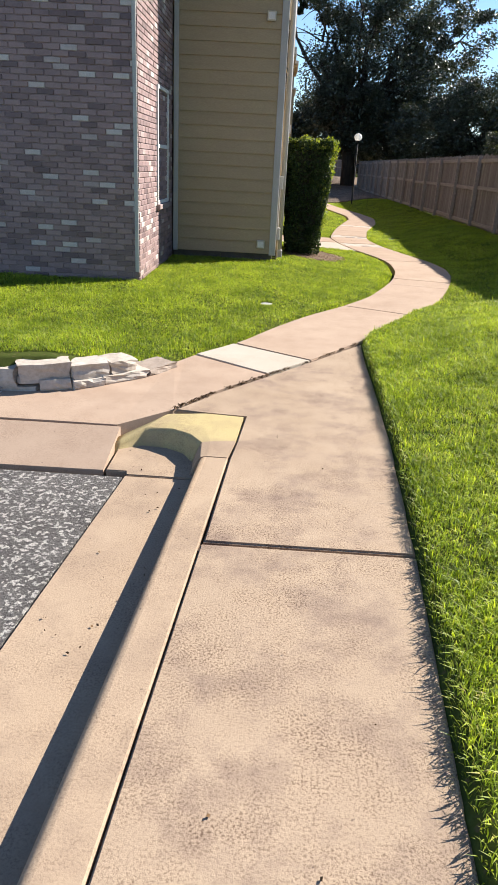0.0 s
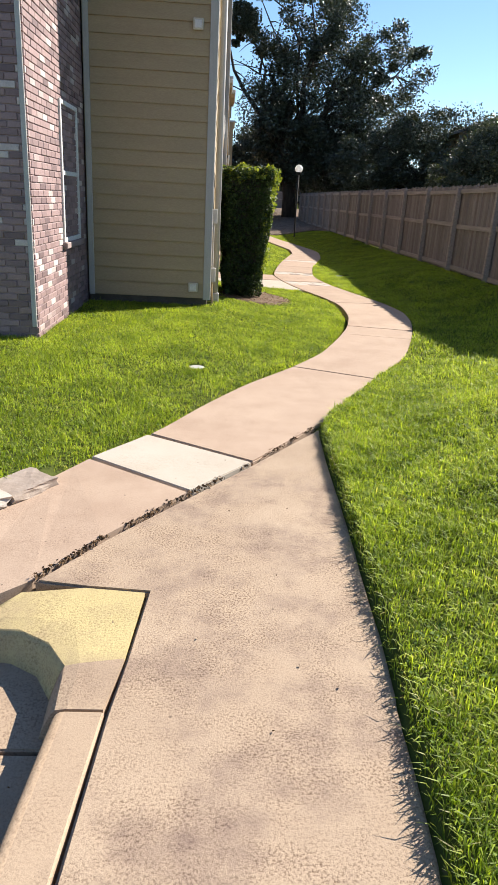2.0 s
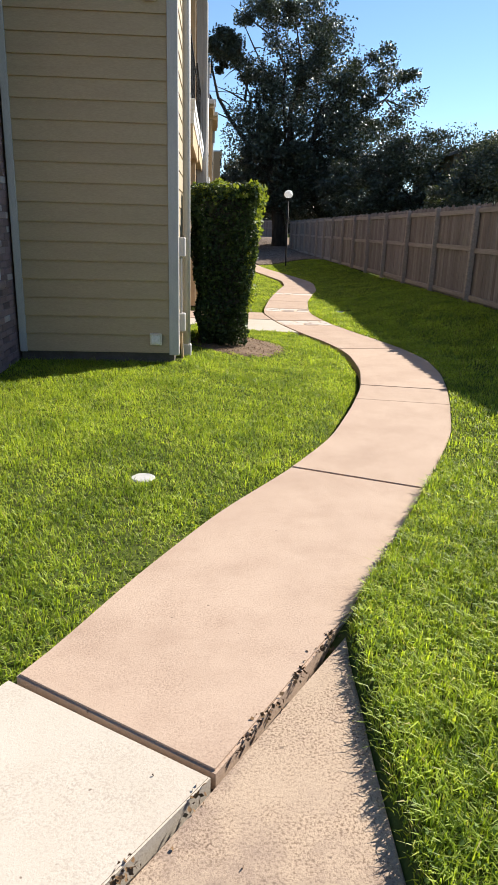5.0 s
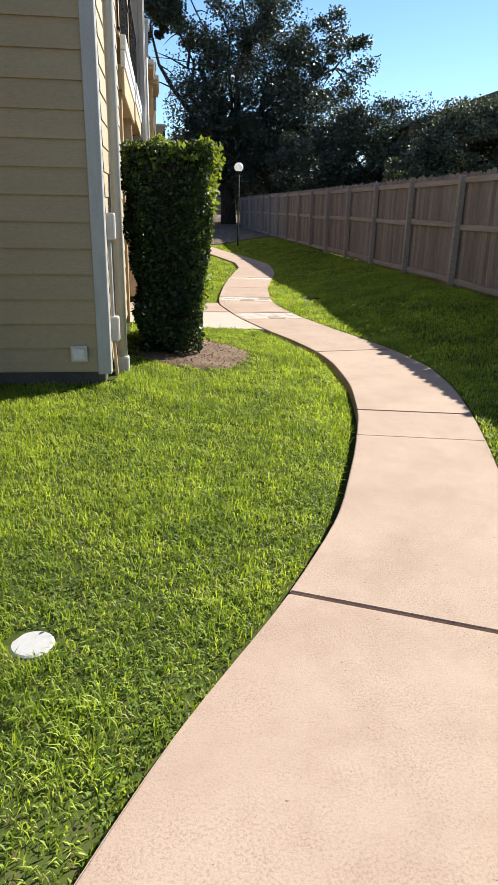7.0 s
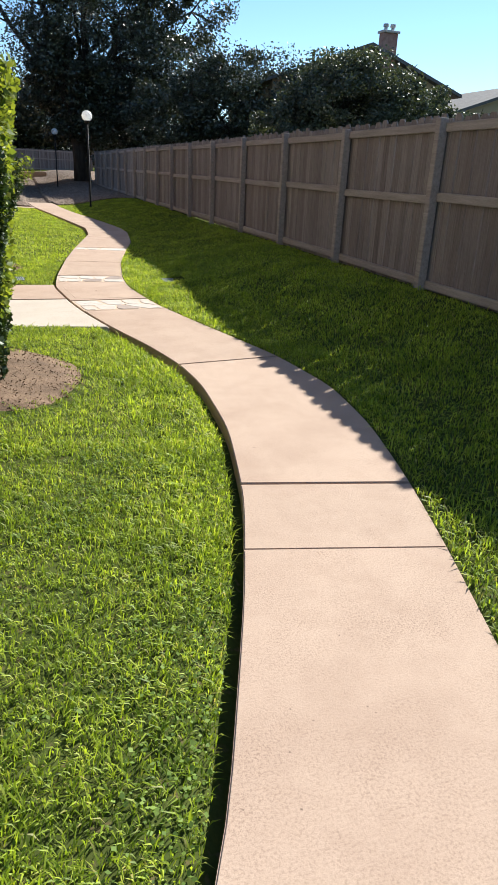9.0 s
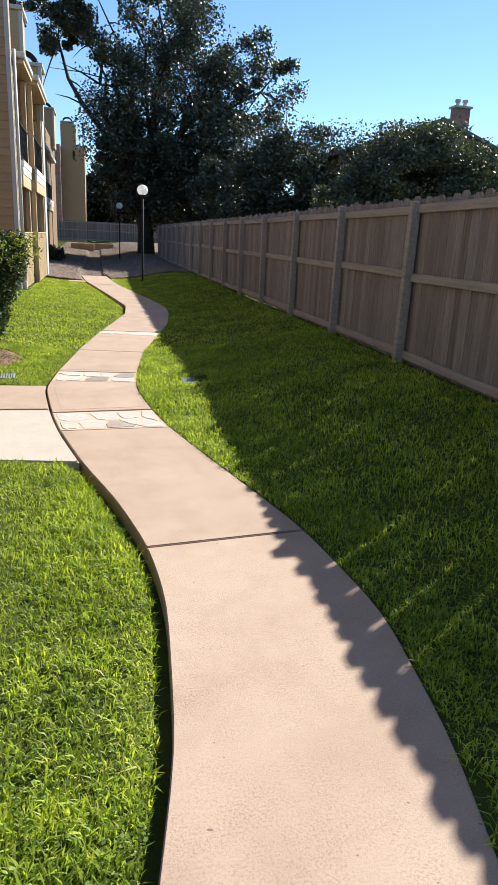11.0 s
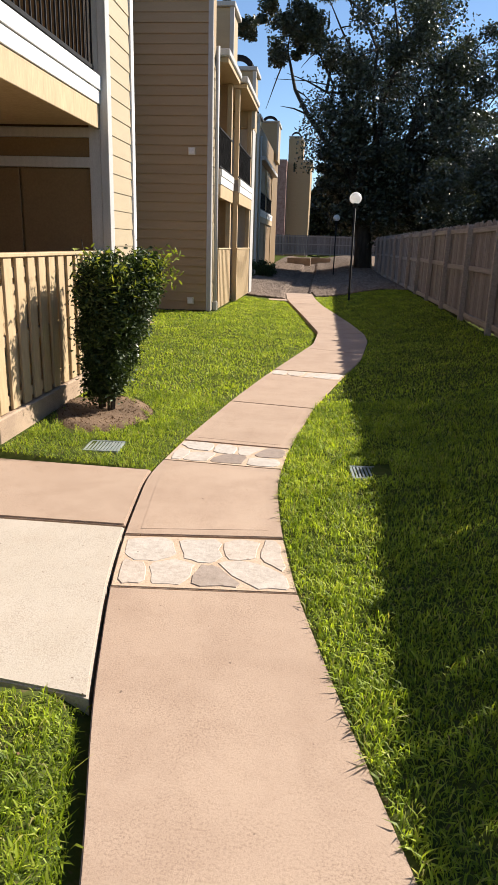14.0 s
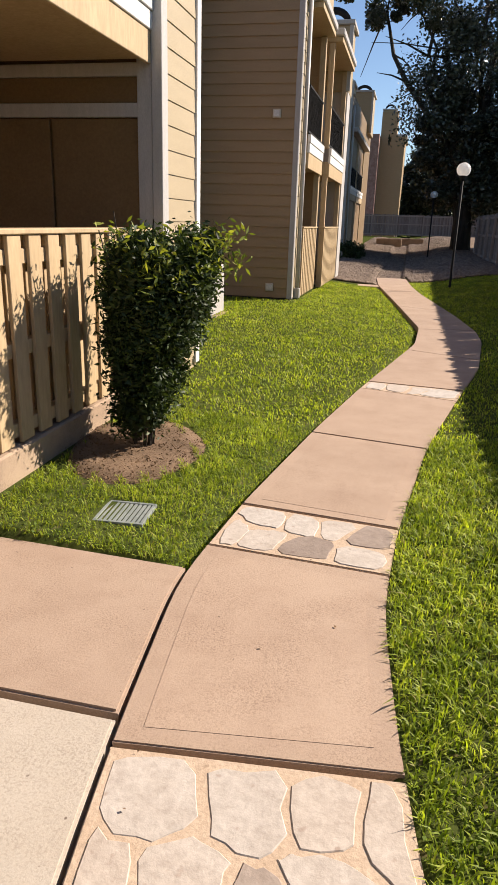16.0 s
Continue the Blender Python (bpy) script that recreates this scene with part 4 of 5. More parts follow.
# ---- foliage ----
def leaves(name, centres, size, material, parent=None, long=1.6, up=0.0, r=None):
    """Small folded leaves, one island each, about given places."""
    r = r or rng
    n = len(centres)
    d = r.normal(size=(n, 3))
    d[:, 2] = d[:, 2] * 0.7 + up
    d /= np.linalg.norm(d, axis=1, keepdims=True)
    s = np.cross(d, r.normal(size=(n, 3)))
    s /= np.linalg.norm(s, axis=1, keepdims=True)
    k = (size * r.uniform(0.6, 1.3, n))[:, None]
    c = np.asarray(centres)
    nrm = np.cross(d, s)
    v = np.stack([c - d * k * long / 2, c + s * k * 0.5 + nrm * k * 0.12, c + d * k * long / 2, c - s * k * 0.5 + nrm * k * 0.12], 1).reshape(-1, 3)
    q = np.arange(n * 4).reshape(n, 4)
    return arrays(name, v, np.concatenate([q[:, [0, 1, 2]], q[:, [0, 2, 3]]]), material, parent)


def tree(label, x, y, z, trunk_h, lobes, nleaf, material, size, seed, trunk_r=0.35, lean=(0, 0), limbs=26):
    """Forked trunk, limbs to every leaf mass, and leaves gathered in ragged clumps with gaps."""
    r = np.random.default_rng(seed)
    t = thing("tree", x, y, z, label, "tree", "trees")
    bm = bmesh.new()
    fork = Vector((lean[0], lean[1], trunk_h))
    tube(bm, [(0, 0, -0.3), (lean[0] * 0.2, lean[1] * 0.2, trunk_h * 0.4), fork], [trunk_r * 1.25, trunk_r, trunk_r * 0.8], 10)
    part("trunk", bm, BARK, t, smooth=True)
    clumps, wts = [], []
    for (cx, cy, cz, ax, ay, az, share) in lobes:
        m = max(8, int(share * 110))
        for _ in range(m):
            d = r.normal(size=3)
            d /= np.linalg.norm(d)
            rad = r.uniform(0.45, 1.02) ** 0.6
            clumps.append((cx + d[0] * ax * rad, cy + d[1] * ay * rad, cz + d[2] * az * rad, 0.13 * (ax + az) / 2 * r.uniform(0.5, 1.5)))
            wts.append(share / m)
    clumps, wts = np.array(clumps), np.array(wts) / sum(wts)
    order = r.permutation(len(clumps))[:limbs]
    for i in order:
        bl = bmesh.new()
        e = Vector(clumps[i][:3])
        mid = fork.lerp(e, 0.5) + Vector(r.normal(size=3) * 0.10 * (e - fork).length) + Vector((0, 0, 0.12 * (e - fork).length))
        pts = [fork.lerp(mid, u).lerp(mid.lerp(e, u), u) + Vector(r.normal(size=3)) * 0.055 * (e - fork).length * math.sin(math.pi * u) for u in (0, 0.2, 0.4, 0.6, 0.8, 1.0)]
        rad = trunk_r * r.uniform(0.3, 0.55)
        tube(bl, pts, [rad, rad * 0.75, rad * 0.58, rad * 0.42, rad * 0.26, 0.02], 6)
        for _ in range(4):
            k = int(r.integers(2, 5))
            tip = pts[k] + Vector(r.normal(size=3)) * 0.16 * (e - fork).length
            tube(bl, [pts[k], pts[k].lerp(tip, 0.5) + Vector((0, 0, 0.08)), tip], [rad * 0.25, rad * 0.16, 0.012], 5)
        part("limb", bl, BARK, t, smooth=True)
    pick = r.choice(len(clumps), nleaf, p=wts)
    pts = clumps[pick, :3] + np.clip(r.normal(size=(nleaf, 3)), -1.7, 1.7) * clumps[pick, 3:4] * np.array([1, 1, 0.75])
    leaves("crown", pts, size, material, t, 1.7, 0.0, r)
    return t


tree("huge dark live oak with sprawling limbs", 4.7, 52.5, 0.1, 4.2, [(1.8, 1, 7.6, 5.0, 4.5, 4.4, 1.0), (-0.2, 0, 12.8, 3.6, 3.5, 2.9, 0.5), (-5.2, 0, 12.2, 2.4, 2.5, 1.3, 0.3), (6.2, 1, 10.0, 2.8, 3, 2.8, 0.30), (3.4, 1, 4.0, 5.0, 3.5, 2.6, 0.9), (-0.9, 0, 5.2, 1.9, 3.0, 2.8, 0.5)], 160000, OAKLEAF, 0.108, 21, 0.46, (-0.4, 0), 44)
tree("dark oak behind the fence", 12.5, 46, 0.2, 2.2, [(0, 0, 4.6, 3.6, 3, 2.6, 1.0), (-3.4, 1, 3.6, 2.4, 2.5, 2.0, 0.5), (3.0, 0, 3.2, 2.4, 2.5, 1.8, 0.5)], 80000, OAKLEAF, 0.09, 5, 0.25)
tree("silvery olive-green tree behind the fence", 12.0, 32, 0.2, 1.5, [(0, 0, 3.4, 2.2, 2, 1.7, 1.0), (2.4, 0.5, 3.2, 1.7, 1.8, 1.5, 0.6), (-2.0, 0.3, 2.5, 1.4, 1.6, 1.2, 0.4)], 70000, GREYLEAF, 0.07, 9, 0.15)
tree("dark tree beyond the fence", 19.5, 41, 0.2, 2.0, [(0, 0, 2.9, 3.4, 3, 1.7, 1.0), (3.5, 0, 2.8, 2.5, 2.5, 1.6, 0.5)], 60000, GREYLEAF, 0.09, 15, 0.22)
tree("shaded tree at the yard's far end", 6.0, 97, 0.5, 3, [(0, 0, 5.0, 6.0, 4, 5.0, 1.0), (-5.0, 0, 3.6, 4.0, 3, 3.6, 0.6), (6.0, 0, 4.0, 5.0, 3, 4.0, 0.6)], 50000, OAKLEAF, 0.24, 33, 0.35)

# ---- roofs beyond the fence ----
def roof_house(x, y, w, d, zw, zr, label):
    h = thing("house", x, y, 0, label, "house", "houses beyond the fence")
    boxed("wall", (-w / 2, w / 2, -d / 2, d / 2, -0.2, zw), SIDING, h, 0)
    bm = bmesh.new()
    o = 0.5
    pts = [(-w / 2 - o, zw - 0.15), (0, zr), (w / 2 + o, zw - 0.15), (w / 2 + o, zw - 0.3), (0, zr - 0.18), (-w / 2 - o, zw - 0.3)]
    a = [bm.verts.new((px, -d / 2 - o, pz)) for px, pz in pts]
    b = [bm.verts.new((px, d / 2 + o, pz)) for px, pz in pts]
    bm.faces.new((a[0], a[1], a[4], a[5]))
    bm.faces.new((a[1], a[2], a[3], a[4]))
    bm.faces.new((b[1], b[0], b[5], b[4]))
    bm.faces.new((b[2], b[1], b[4], b[3]))
    for i in range(6):
        bm.faces.new((a[i], b[i], b[(i + 1) % 6], a[(i + 1) % 6]))
    bmesh.ops.recalc_face_normals(bm, faces=bm.faces)
    part("roof", bm, ROOF, h)
    gb = bmesh.new()
    va = [gb.verts.new(p) for p in ((-w / 2, -d / 2, zw), (w / 2, -d / 2, zw), (0, -d / 2, zr - 0.2))]
    vb = [gb.verts.new(p) for p in ((-w / 2, d / 2, zw), (w / 2, d / 2, zw), (0, d / 2, zr - 0.2))]
    gb.faces.new(va), gb.faces.new(vb[::-1])
    part("gable", gb, SIDING, h)
    return h


rh = roof_house(19.0, 49, 10.5, 8, 6.0, 7.9, "grey-roofed house with brick chimney behind the fence")
ch = new("chimney")
ch.parent = rh
boxed("stack", (0.7, 1.55, -4.2, -3.7, 5.0, 8.45), FARBRICK, ch, 0.02)
boxed("cap", (0.62, 1.63, -4.28, -3.62, 8.45, 8.56), TRIM, ch, 0.02)
for dx in (0.92, 1.33):
    part("flue", tube(bmesh.new(), [(dx, -3.95, 8.56), (dx, -3.95, 8.74), (dx, -3.95, 8.76), (dx, -3.95, 8.88)], [0.09, 0.09, 0.15, 0.14], 10), TRIM, ch)
roof_house(30, 49, 10, 8, 5.2, 6.9, "far house with pale roof behind the fence")

# ---- hedge and shrub ----
hedge = thing("hedge", 0.48, 13.55, 0.02, "clipped tall box hedge with bright new shoots on top", "hedge")
hb = bmesh.new()
box(hb, -0.30, 0.28, -0.45, 0.65, 0.25, 1.86)
bmesh.ops.subdivide_edges(hb, edges=hb.edges, cuts=4, use_grid_fill=True)
for v in hb.verts:
    v.co += 0.05 * noise.noise_vector(v.co * 4)
    v.co.x *= (0.72 + 0.12 * v.co.z) if v.co.x < 0 else (0.48 + 0.25 * v.co.z)
part("twig_mass", hb, BARK, hedge)
n = 44000
u = rng.uniform(-1, 1, (n, 3))
ax = rng.integers(0, 3, n)
u[np.arange(n), ax] = np.sign(u[np.arange(n), ax]) * rng.uniform(0.86, 1.04, n)
hp = u * np.array([0.40, 0.62, 0.93]) + np.array([0, 0.06, 1.04])
wob = np.array([noise.noise(Vector(p) * 3.5) for p in hp])
hp[:, 0] = hp[:, 0] * np.where(hp[:, 0] < 0, 0.82 + 0.1 * hp[:, 2], 0.56 + 0.24 * hp[:, 2]) + 0.11 * wob
hp[:, 1] += 0.10 * wob
hp[:, 2] += 0.05 * wob * (hp[:, 2] > 1.5)
keepm = (hp[:, 2] > 0.25) | (rng.uniform(size=n) < 0.45)
leaves("leaf_mass", hp[keepm], 0.028, HEDGELEAF, hedge, 1.5, 0.3)
tp = rng.uniform(-1, 1, (4600, 3)) * np.array([0.41, 0.62, 0.08]) + np.array([0, 0.06, 1.92])
tp[:, 2] += 0.13 * np.array([noise.noise(Vector(p) * 5) for p in tp])
# bright leaves down the +x face give its sunlit tone by colour
edge = rng.uniform(-1, 1, (1600, 3)) * np.array([0.04, 0.6, 0.75]) + np.array([0, 0.06, 1.25])
edge[:, 0] += 0.41 * (0.56 + 0.24 * edge[:, 2]) + 0.09 * np.array([noise.noise(Vector(p) * 3.5) for p in edge])
tagged(leaves("shoot_growth", np.concatenate([tp, edge]), 0.034, NEWLEAF, hedge, 1.7, 0.6), kind="stuff")

shrub = thing("shrub", 0.46, 19.05, 0.03, "loose nandina-like shrub leaning over the lawn", "shrub")
sb = bmesh.new()
for i in range(16):
    a = rng.uniform(0, 6.28)
    tip = Vector((0.32 * math.cos(a) + 0.05, 0.40 * math.sin(a), rng.uniform(0.9, 1.6)))
    tube(sb, [(0.06 * math.cos(a), 0.06 * math.sin(a), -0.05), (0.5 * tip.x * 0.6, 0.5 * tip.y * 0.6, tip.z * 0.5), tip], [0.014, 0.010, 0.004], 5)
part("stem_clump", sb, BARK, shrub)
cl = []
for i in range(210):
    h = rng.uniform(0.0, 1.0) ** 0.8
    a, q = rng.uniform(0, 6.28), rng.uniform(0.3, 1.0) ** 0.5
    spread = 0.10 + 0.27 * min(1.0, h * 1.3) - 0.08 * max(0.0, h - 0.8) / 0.2
    cl.append(np.array([0.05 + 0.20 * (h - 0.35) + spread * q * math.cos(a), 1.15 * spread * q * math.sin(a), 0.16 + 1.22 * h]))
cl = np.array(cl)
pk = rng.integers(0, 210, 40000)
sp = cl[pk] + rng.normal(size=(40000, 3)) * np.array([0.05, 0.055, 0.06])
sp = sp[sp[:, 2] > 0.08]
leaves("leaf_mass", sp, 0.018, HEDGELEAF, shrub, 2.7, 0.2)
tw = []
for i in range(95):
    a = rng.uniform(0, 6.28)
    root = np.array([0.17 + 0.27 * math.cos(a), 0.34 * math.sin(a), rng.uniform(1.05, 1.38)])
    lean_ = np.array([0.20 * math.cos(a) + 0.06, 0.20 * math.sin(a), rng.uniform(0.06, 0.26)])
    for k in np.linspace(0, 1, 9):
        tw.append(root + lean_ * k * np.array([1, 1, 1 - 0.35 * k]) + rng.normal(size=3) * 0.018)
tagged(leaves("shoot_growth", np.array(tw), 0.019, NEWLEAF, shrub, 3.0, 0.3), kind="stuff")

low_bush = thing("shrub", -0.35, 45.6, 0.02, "small dark green bush at the foot of the house", "shrub")
bb = bmesh.new()
for i in range(9):
    a = rng.uniform(0, 6.28)
    tube(bb, [(0, 0, -0.05), (0.15 * math.cos(a), 0.15 * math.sin(a), 0.3), (0.34 * math.cos(a), 0.34 * math.sin(a), 0.6)], [0.016, 0.010, 0.004], 5)
part("stem_clump", bb, BARK, low_bush)
bc = rng.normal(size=(60, 3)) * np.array([0.24, 0.24, 0.17]) + np.array([0, 0, 0.45])
bp_ = bc[rng.integers(0, 60, 5000)] + rng.normal(size=(5000, 3)) * 0.07
leaves("leaf_mass", bp_[bp_[:, 2] > 0.03], 0.05, HEDGELEAF, low_bush, 1.8, 0.2)

for nm, cx, cy, rx, ry, lb in (("planting_bed", 0.66, 13.25, 0.62, 0.80, "bare tan soil ring under the hedge"), ("planting_bed", 0.46, 18.95, 0.44, 0.66, "brown mulch ring under the shrub")):
    bm = bmesh.new()
    rings = []
    for k, (f, z) in enumerate(((1.0, -0.05), (0.96, -0.004), (0.7, 0.0), (0.3, 0.004))):
        rings.append([bm.verts.new((cx + rx * f * math.cos(a) * (1 + 0.06 * math.sin(3 * a)), cy + ry * f * math.sin(a), float(ground_z(cx + rx * f * math.cos(a), cy + ry * f * math.sin(a))) + z + 0.006 * math.sin(5 * a + k) + 0.012)) for a in np.linspace(0, 2 * math.pi, 28, endpoint=False)])
    for a, b in zip(rings, rings[1:]):
        for i in range(28):
            bm.faces.new((a[i], a[(i + 1) % 28], b[(i + 1) % 28], b[i]))
    bm.faces.new(rings[-1])
    tagged(part(nm, bm, MULCH, smooth=True), lb, "soil bed")

# ---- small fittings ----
bm = bmesh.new()
tube(bm, [(0, 0, -0.03), (0, 0, 0.022), (0, 0, 0.027)], [0.078, 0.078, 0.070], 20)
lid = part("valve_cover", bm, TRIM)
lid.matrix_basis = pose(-0.085, 8.48, -0.004)
tagged(lid, "round pale valve cover in the lawn", "cover")


def drain(x, y, z, yaw):
    d = tagged(new("drain_grate"), "grey slotted drain grate in the grass", "drain", "drains")
    d.matrix_basis = pose(x, y, z, 0, 0, yaw)
    bm = bmesh.new()
    for q in ((-0.14, 0.14, -0.14, -0.12), (-0.14, 0.14, 0.12, 0.14), (-0.14, -0.12, -0.119, 0.119), (0.12, 0.14, -0.119, 0.119)):
        box(bm, *q, -0.03, 0.012, 0.002)
    part("frame", bm, DRAIN, d)
    bm = box(bmesh.new(), -0.007, 0.007, -0.118, 0.118, -0.02, 0.009)
    me = bpy.data.meshes.new("bar")
    bm.to_mesh(me)
    bm.free()
    me.materials.append(DRAIN)
    for i in range(9):
        shared("bar", me, d, pose(-0.104 + i * 0.026, 0, 0))
    boxed("pit", (-0.12, 0.12, -0.12, 0.12, -0.1, -0.04), JOINT, d, 0)


drain(0.77, 18.0, -0.002, 4)
drain(2.86, 17.66, 0.022, 4)

ac = thing("air_conditioner", -1.15, 25.4, 0.05, "pale metal air conditioning unit beside the house", "air conditioner", "air conditioners")
boxed("cabinet", (-0.38, 0.38, -0.38, 0.38, 0.06, 0.82), TRIM, ac, 0.02)
boxed("base", (-0.45, 0.45, -0.45, 0.45, -0.06, 0.058), KERB, ac, 0.01)
for i in range(10):
    boxed("louvre", (-0.32, 0.32, -0.395, -0.381, 0.14 + i * 0.06, 0.165 + i * 0.06), TRIM, ac, 0)

for ax_, ay_ in ((-0.9, 81.6), (0.2, 81.9)):
    copy_thing(ac, pose(ax_, ay_, 0.62))

# ---- pebbles, fallen leaves, weeds in the joints ----
def scatter_solids(name, pts, sizes, material, flat=0.6):
    """Rough eight-sided pebbles joined into one mesh."""
    base = np.array([(1, 0, 0), (0, 1, 0), (-1, 0, 0), (0, -1, 0), (0, 0, 1), (0, 0, -1)], float)
    tri = np.array([(0, 1, 4), (1, 2, 4), (2, 3, 4), (3, 0, 4), (1, 0, 5), (2, 1, 5), (3, 2, 5), (0, 3, 5)])
    n = len(pts)
    v = base[None] * rng.uniform(0.7, 1.3, (n, 6, 1)) * np.asarray(sizes)[:, None, None]
    a = rng.uniform(0, 6.28, n)
    c, s = np.cos(a)[:, None], np.sin(a)[:, None]
    v = np.stack([v[..., 0] * c - v[..., 1] * s, v[..., 0] * s + v[..., 1] * c, v[..., 2] * flat], -1) + np.asarray(pts)[:, None]
    return arrays(name, v.reshape(-1, 3), (tri[None] + 6 * np.arange(n)[:, None, None]).reshape(-1, 3), material)


gp = np.stack([rng.uniform(-0.7, 5.1, 40000), 34.1 + 40 * rng.uniform(0, 1, 40000) ** 1.6], -1)
gp = gp[((gp[:, 0] < left_x(gp[:, 1]) - 0.05) | (gp[:, 0] > right_x(gp[:, 1]) + 0.05)) | (gp[:, 1] > 37)]
gp = gp[(gp[:, 1] > 34.1 + 1.2 * (gp[:, 0] > 2))]
gv = scatter_solids("gravel", np.column_stack([gp, ground_z(gp[:, 0], gp[:, 1]) + 0.03]), rng.uniform(0.03, 0.085, len(gp)), PEBBLE)
tagged(gv, "tan river pebble gravel beside the walk", "gravel", kind="stuff")
bx, by = np.arange(-3.0, 10.01, 0.25), np.arange(34.05, 79.8, 0.35)
BGX, BGY = np.meshgrid(bx, by)
bed_i = np.arange(BGX.size).reshape(BGX.shape)
bed_q = np.stack([bed_i[:-1, :-1], bed_i[:-1, 1:], bed_i[1:, 1:], bed_i[1:, :-1]], -1).reshape(-1, 4)
qx, qy = BGX.ravel()[bed_q].mean(1), BGY.ravel()[bed_q].mean(1)
on_walk = (qx > left_x(qy) - 0.14) & (qx < right_x(qy) + 0.14) & (qy < 37.0)
inside = (qx > -0.85) & ((qx < 5.15) | (qy > 51.5)) & ((qy > 35.3) | (qx < 2.2))
gb_ = arrays("gravel_bed", np.stack([BGX, BGY, ground_z(BGX, BGY) + 0.018], -1).reshape(-1, 3), bed_q[inside & ~on_walk], MULCH)
tagged(gb_, "brown soil and leaf litter under the gravel", "gravel bed", kind="structure")
for x0, x1, y in ((0.0, 1.6, 60.5), (0.2, 3.0, 63)):
    rb = boxed("retaining_kerb", (x0, x1, y, y + 0.4, 0.0, 0.75), KERB, None, 0.03)
    tagged(rb, "low concrete retaining kerb by the gravel", "retaining wall")

mb = []
for cx, cy, rx, ry in ((0.66, 13.25, 0.60, 0.78), (0.46, 18.95, 0.43, 0.64)):
    for _ in range(1500):
        a, q = rng.uniform(0, 6.28), rng.uniform(0, 1) ** 0.5 * 1.04
        px, py = cx + rx * q * math.cos(a), cy + ry * q * math.sin(a)
        mb.append((px, py, float(ground_z(px, py)) + 0.018))
tagged(leaves("mulch_bits", np.array(mb), 0.0085, DEAD, None, 2.2, 0.1), "brown bark chips and dry leaf bits", "mulch", kind="stuff")
dl_pts = np.column_stack([rng.uniform(-0.2, 0.9, 26), rng.uniform(1.0, 6.5, 26), np.full(26, 0.006)])
dl_pts = np.concatenate([dl_pts, np.column_stack([rng.uniform(-0.85, -0.45, 34), rng.uniform(0.8, 4.3, 34), np.full(34, -0.122)]), np.column_stack([rng.uniform(1.5, 2.2, 9), rng.uniform(14, 18, 9), np.full(9, 0.008)])])
tagged(leaves("fallen_leaves", dl_pts, 0.010, DEAD, None, 1.5, 0.0), "small dry fallen leaf bits", "leaf litter", kind="stuff")
seg = [(-0.63, 4.63), (-0.39, 5.03), (0.0, 5.575), (0.37, 6.07), (0.85, 6.83)]
wp = []
for a, b in zip(seg, seg[1:]):
    for _ in range(170):
        f = rng.uniform()
        q = Vector(a).lerp(Vector(b), f)
        if noise.noise(Vector((q.x * 5, q.y * 5, 0))) > -0.15:
            wp.append((q.x + rng.normal() * 0.014, q.y + rng.normal() * 0.014, 0.003))
tagged(leaves("joint_weeds", np.array(wp), 0.013, DEAD, None, 1.4, 0.5), "dry moss and litter in the joint", "weeds", kind="stuff")

# ---- lawn ----
def lawn_ok(x, y):
    lx, rx = left_x(y), right_x(y)
    ok = (x > rx + 0.012) & (x < 5.16)
    bed1 = ((x - 0.66) / 0.60) ** 2 + ((y - 13.25) / 0.78) ** 2 > 1 + 0.3 * np.sin(x * 31 + y * 27)
    bed2 = ((x - 0.46) / 0.42) ** 2 + ((y - 18.95) / 0.64) ** 2 > 1 + 0.35 * np.sin(x * 37 + y * 23)
    left = (x < lx - np.where((y > 8.3) & (y < 14.98), 0.05, 0.02)) & (y > np.interp(x, ROCK_X, ROCK_Y) + 0.26) & bed1 & bed2
    left &= ~((y > 15.0) & (y < 17.56))
    left &= ~((x < BX + 0.01) & (y > BY - 0.01)) & ~((x < 0.0) & (y > 11.82) & (y < 21.6))
    left &= ~((x < 0.1) & (y > 17.6) & (y < 21.6)) & ~((x < -1.9) & (y > 21)) & ~((x < 0.12) & (y > 28.0)) & (y < 33.25) & (y > 4.6)
    left &= np.hypot(x + 0.085, y - 8.48) > 0.088
    dr = (np.abs(x - 0.77) > 0.15) | (np.abs(y - 18.0) > 0.15)
    dr2 = (np.abs(x - 2.86) > 0.15) | (np.abs(y - 17.66) > 0.15)
    return (ok & (y < 35.2) | left) & dr & dr2


def tuft(x, y):
    """Uneven growth: broad swells, hand-sized tufts and thin places, 0 to 1."""
    w = np.sin(x * 3.1 + 1.7 * np.sin(y * 2.3)) * np.sin(y * 2.7 + 1.3 * np.sin(x * 1.9))
    f = np.sin(x * 17 + 2.1 * np.sin(y * 11)) * np.sin(y * 15 + 1.9 * np.sin(x * 13 + 0.6 * y))
    g = np.sin(x * 41 + 2.3 * np.sin(y * 29)) * np.sin(y * 37 + 2.1 * np.sin(x * 31))
    return np.clip(0.5 + 0.22 * w + 0.26 * f + 0.16 * g, 0, 1)


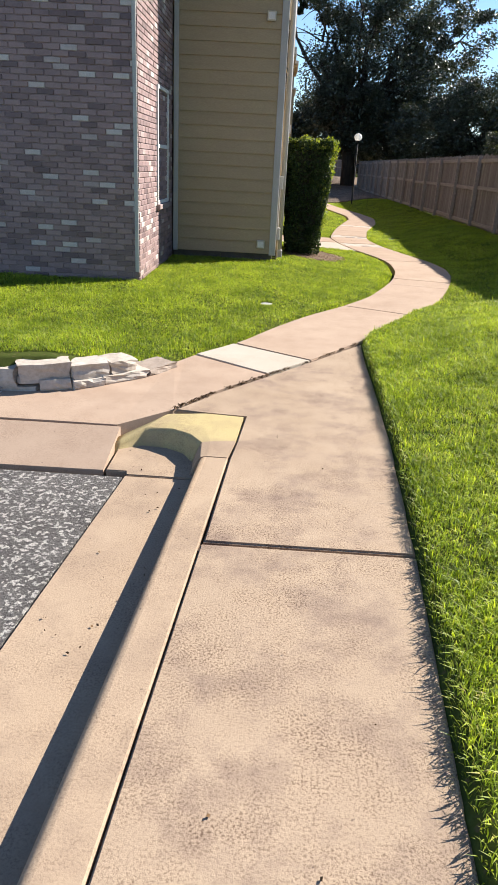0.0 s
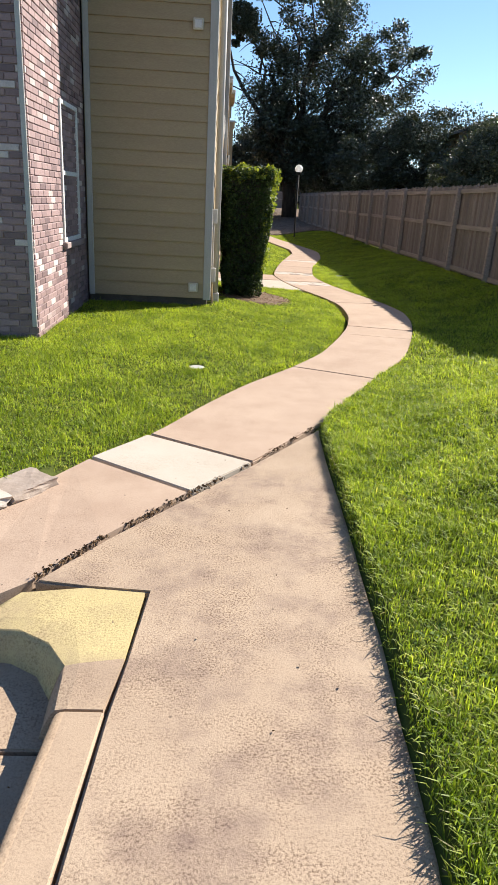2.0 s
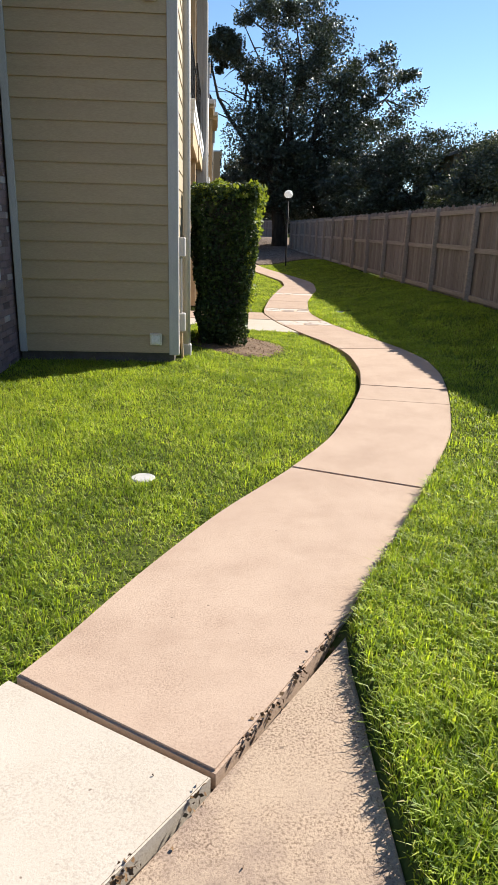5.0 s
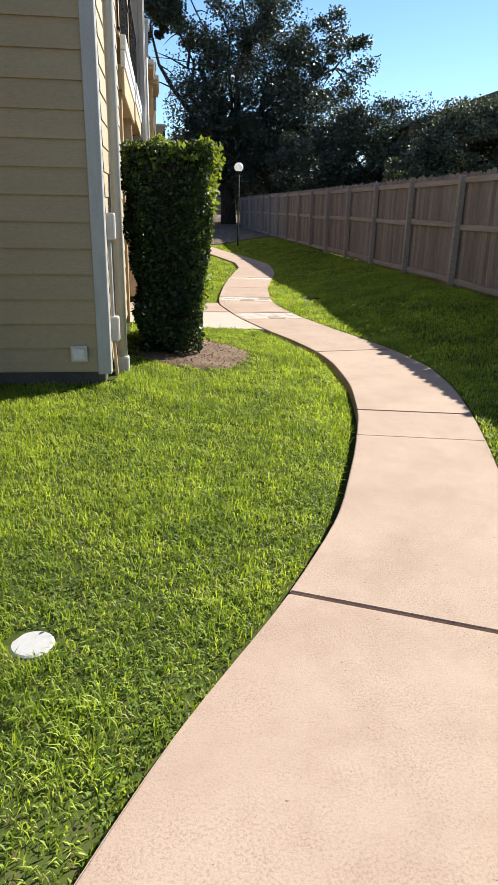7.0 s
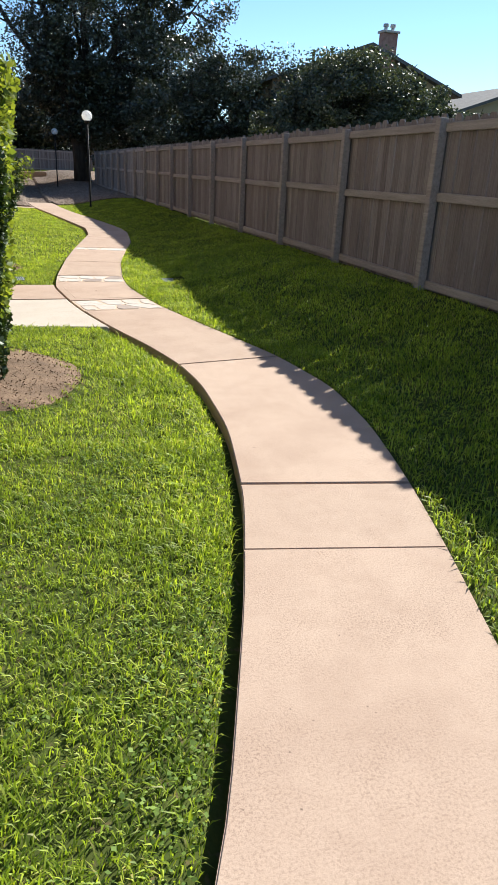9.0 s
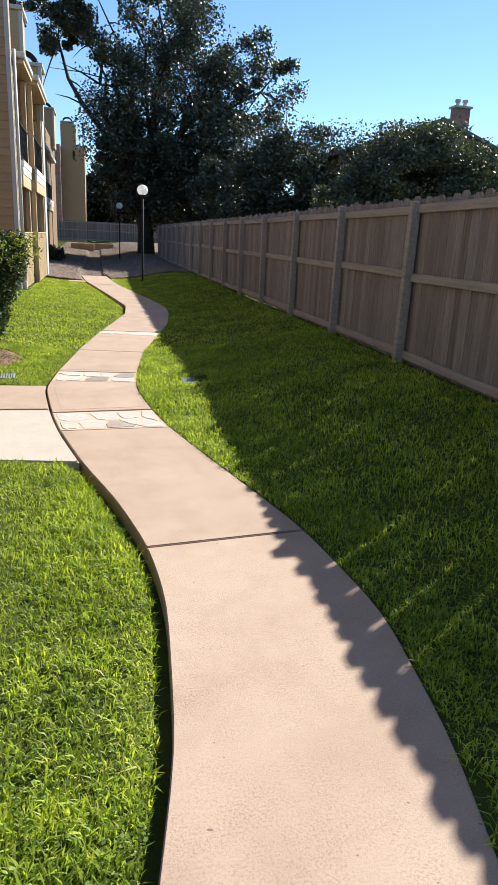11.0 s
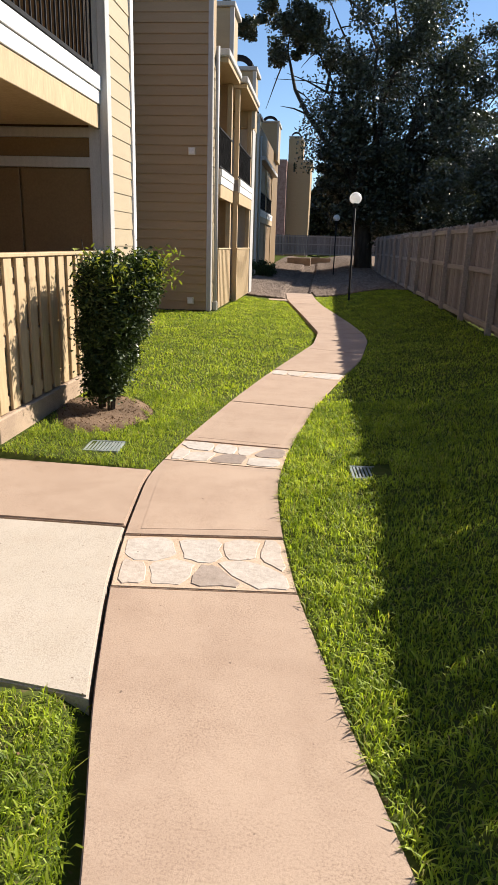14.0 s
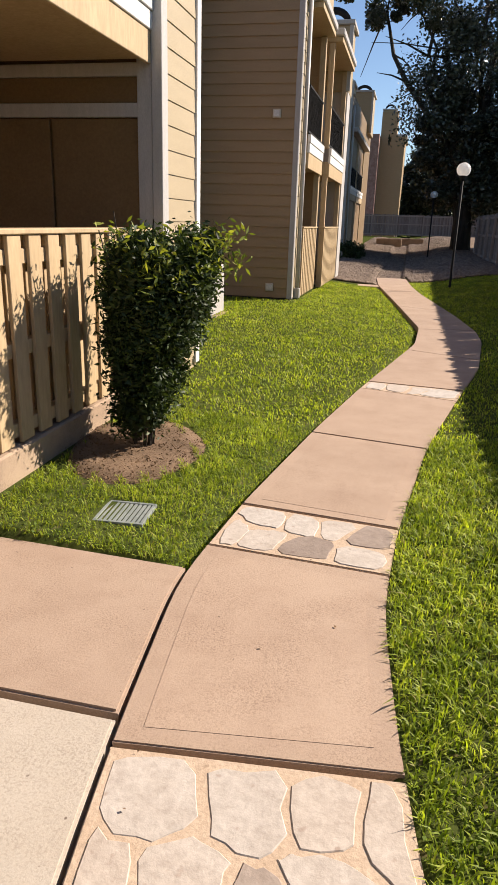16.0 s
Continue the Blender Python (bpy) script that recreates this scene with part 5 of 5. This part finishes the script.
def blades(name, x0, x1, y0, y1, density, h, w, label):
    n = int((x1 - x0) * (y1 - y0) * density)
    x, y = rng.uniform(x0, x1, n), rng.uniform(y0, y1, n)
    k = lawn_ok(x, y)
    x, y = x[k], y[k]
    g = tuft(x, y)
    k = rng.uniform(size=len(x)) < 0.45 + 0.75 * g
    x, y, g = x[k], y[k], g[k]
    n = len(x)
    hh = h * rng.uniform(0.45, 1.25, n) * (0.55 + 0.8 * g)
    hh *= np.where(rng.uniform(size=n) < 0.03, 1.6, 1.0)
    a, t = rng.uniform(0, 6.28, n), rng.uniform(0.15, 1.15, n)
    d = np.stack([np.cos(a), np.sin(a), np.zeros(n)], -1)
    s = np.stack([-np.sin(a), np.cos(a), np.zeros(n)], -1) * (w * rng.uniform(0.7, 1.4, n))[:, None]
    b = np.stack([x, y, ground_z(x, y) - 0.004], -1)
    m = b + d * (hh * t * 0.35)[:, None] + np.array([0, 0, 1]) * (hh * 0.55)[:, None]
    tip = b + d * (hh * t * 1.05)[:, None] + np.array([0, 0, 1]) * (hh * (1.05 - 0.45 * t))[:, None]
    v = np.stack([b, m + s, tip, m - s], 1).reshape(-1, 3)
    q = 4 * np.arange(n)[:, None]
    f = np.concatenate([q + np.array([0, 1, 3]), q + np.array([3, 1, 2])])
    return tagged(arrays(name, v, f, GRASS), label, "grass", kind="stuff")


def clover(x0, x1, y0, y1, density, size):
    """Low broad-leaved weeds growing in patches between the blades."""
    n = int((x1 - x0) * (y1 - y0) * density)
    x, y = rng.uniform(x0, x1, n), rng.uniform(y0, y1, n)
    patch = np.sin(x * 2.2 + 2.0 * np.sin(y * 1.3 + 1)) * np.sin(y * 1.9 + 1.6 * np.sin(x * 2.9)) + 0.5 * np.sin(x * 9 + 3 * np.sin(y * 6))
    k = lawn_ok(x, y) & (patch + rng.uniform(-0.5, 0.5, n) > 0.1)
    c = np.stack([x[k], y[k], ground_z(x[k], y[k]) + rng.uniform(0.008, 0.032, k.sum())], -1)
    n = len(c)
    a = rng.uniform(0, 6.28, n)
    r = (size * rng.uniform(0.6, 1.3, n))[:, None]
    d = np.stack([np.cos(a), np.sin(a), rng.normal(size=n) * 0.35], -1) * r
    s = np.stack([-np.sin(a), np.cos(a), rng.normal(size=n) * 0.35], -1) * r * 0.8
    v = np.stack([c - d, c + s, c + d, c - s], 1).reshape(-1, 3)
    q = 4 * np.arange(n)[:, None]
    f = np.concatenate([q + np.array([0, 1, 2]), q + np.array([0, 2, 3])])
    return tagged(arrays("clover", v, f, CLOVER), "low broad-leaved weeds among the grass", "weeds", kind="stuff")


SUNNY, SHADY = "bright green mown lawn in sun", "green lawn in the fence's shade"
blades("grass", 0.5, 2.6, 0.6, 8.0, 15000, 0.048, 0.0020, SUNNY)
blades("grass", 2.6, 4.6, 1.0, 8.0, 4500, 0.052, 0.0036, SUNNY)
blades("grass", -4.4, 2.0, 5.0, 12.0, 11000, 0.046, 0.0023, SUNNY)
blades("grass", 1.5, 5.2, 8.0, 20.0, 4600, 0.056, 0.0032, SHADY)
blades("grass", -0.1, 2.1, 11.8, 20.0, 9000, 0.043, 0.0022, SUNNY)
blades("grass", 2.0, 3.4, 12.0, 20.0, 6500, 0.046, 0.0024, SHADY)
blades("grass", -2.0, 5.2, 20.0, 36.0, 1900, 0.045, 0.0048, SUNNY)
clover(0.5, 2.6, 0.6, 8.0, 900, 0.007)
clover(-4.0, 2.0, 5.0, 12.0, 1300, 0.0075)
clover(-0.1, 5.0, 8.0, 20.0, 700, 0.008)
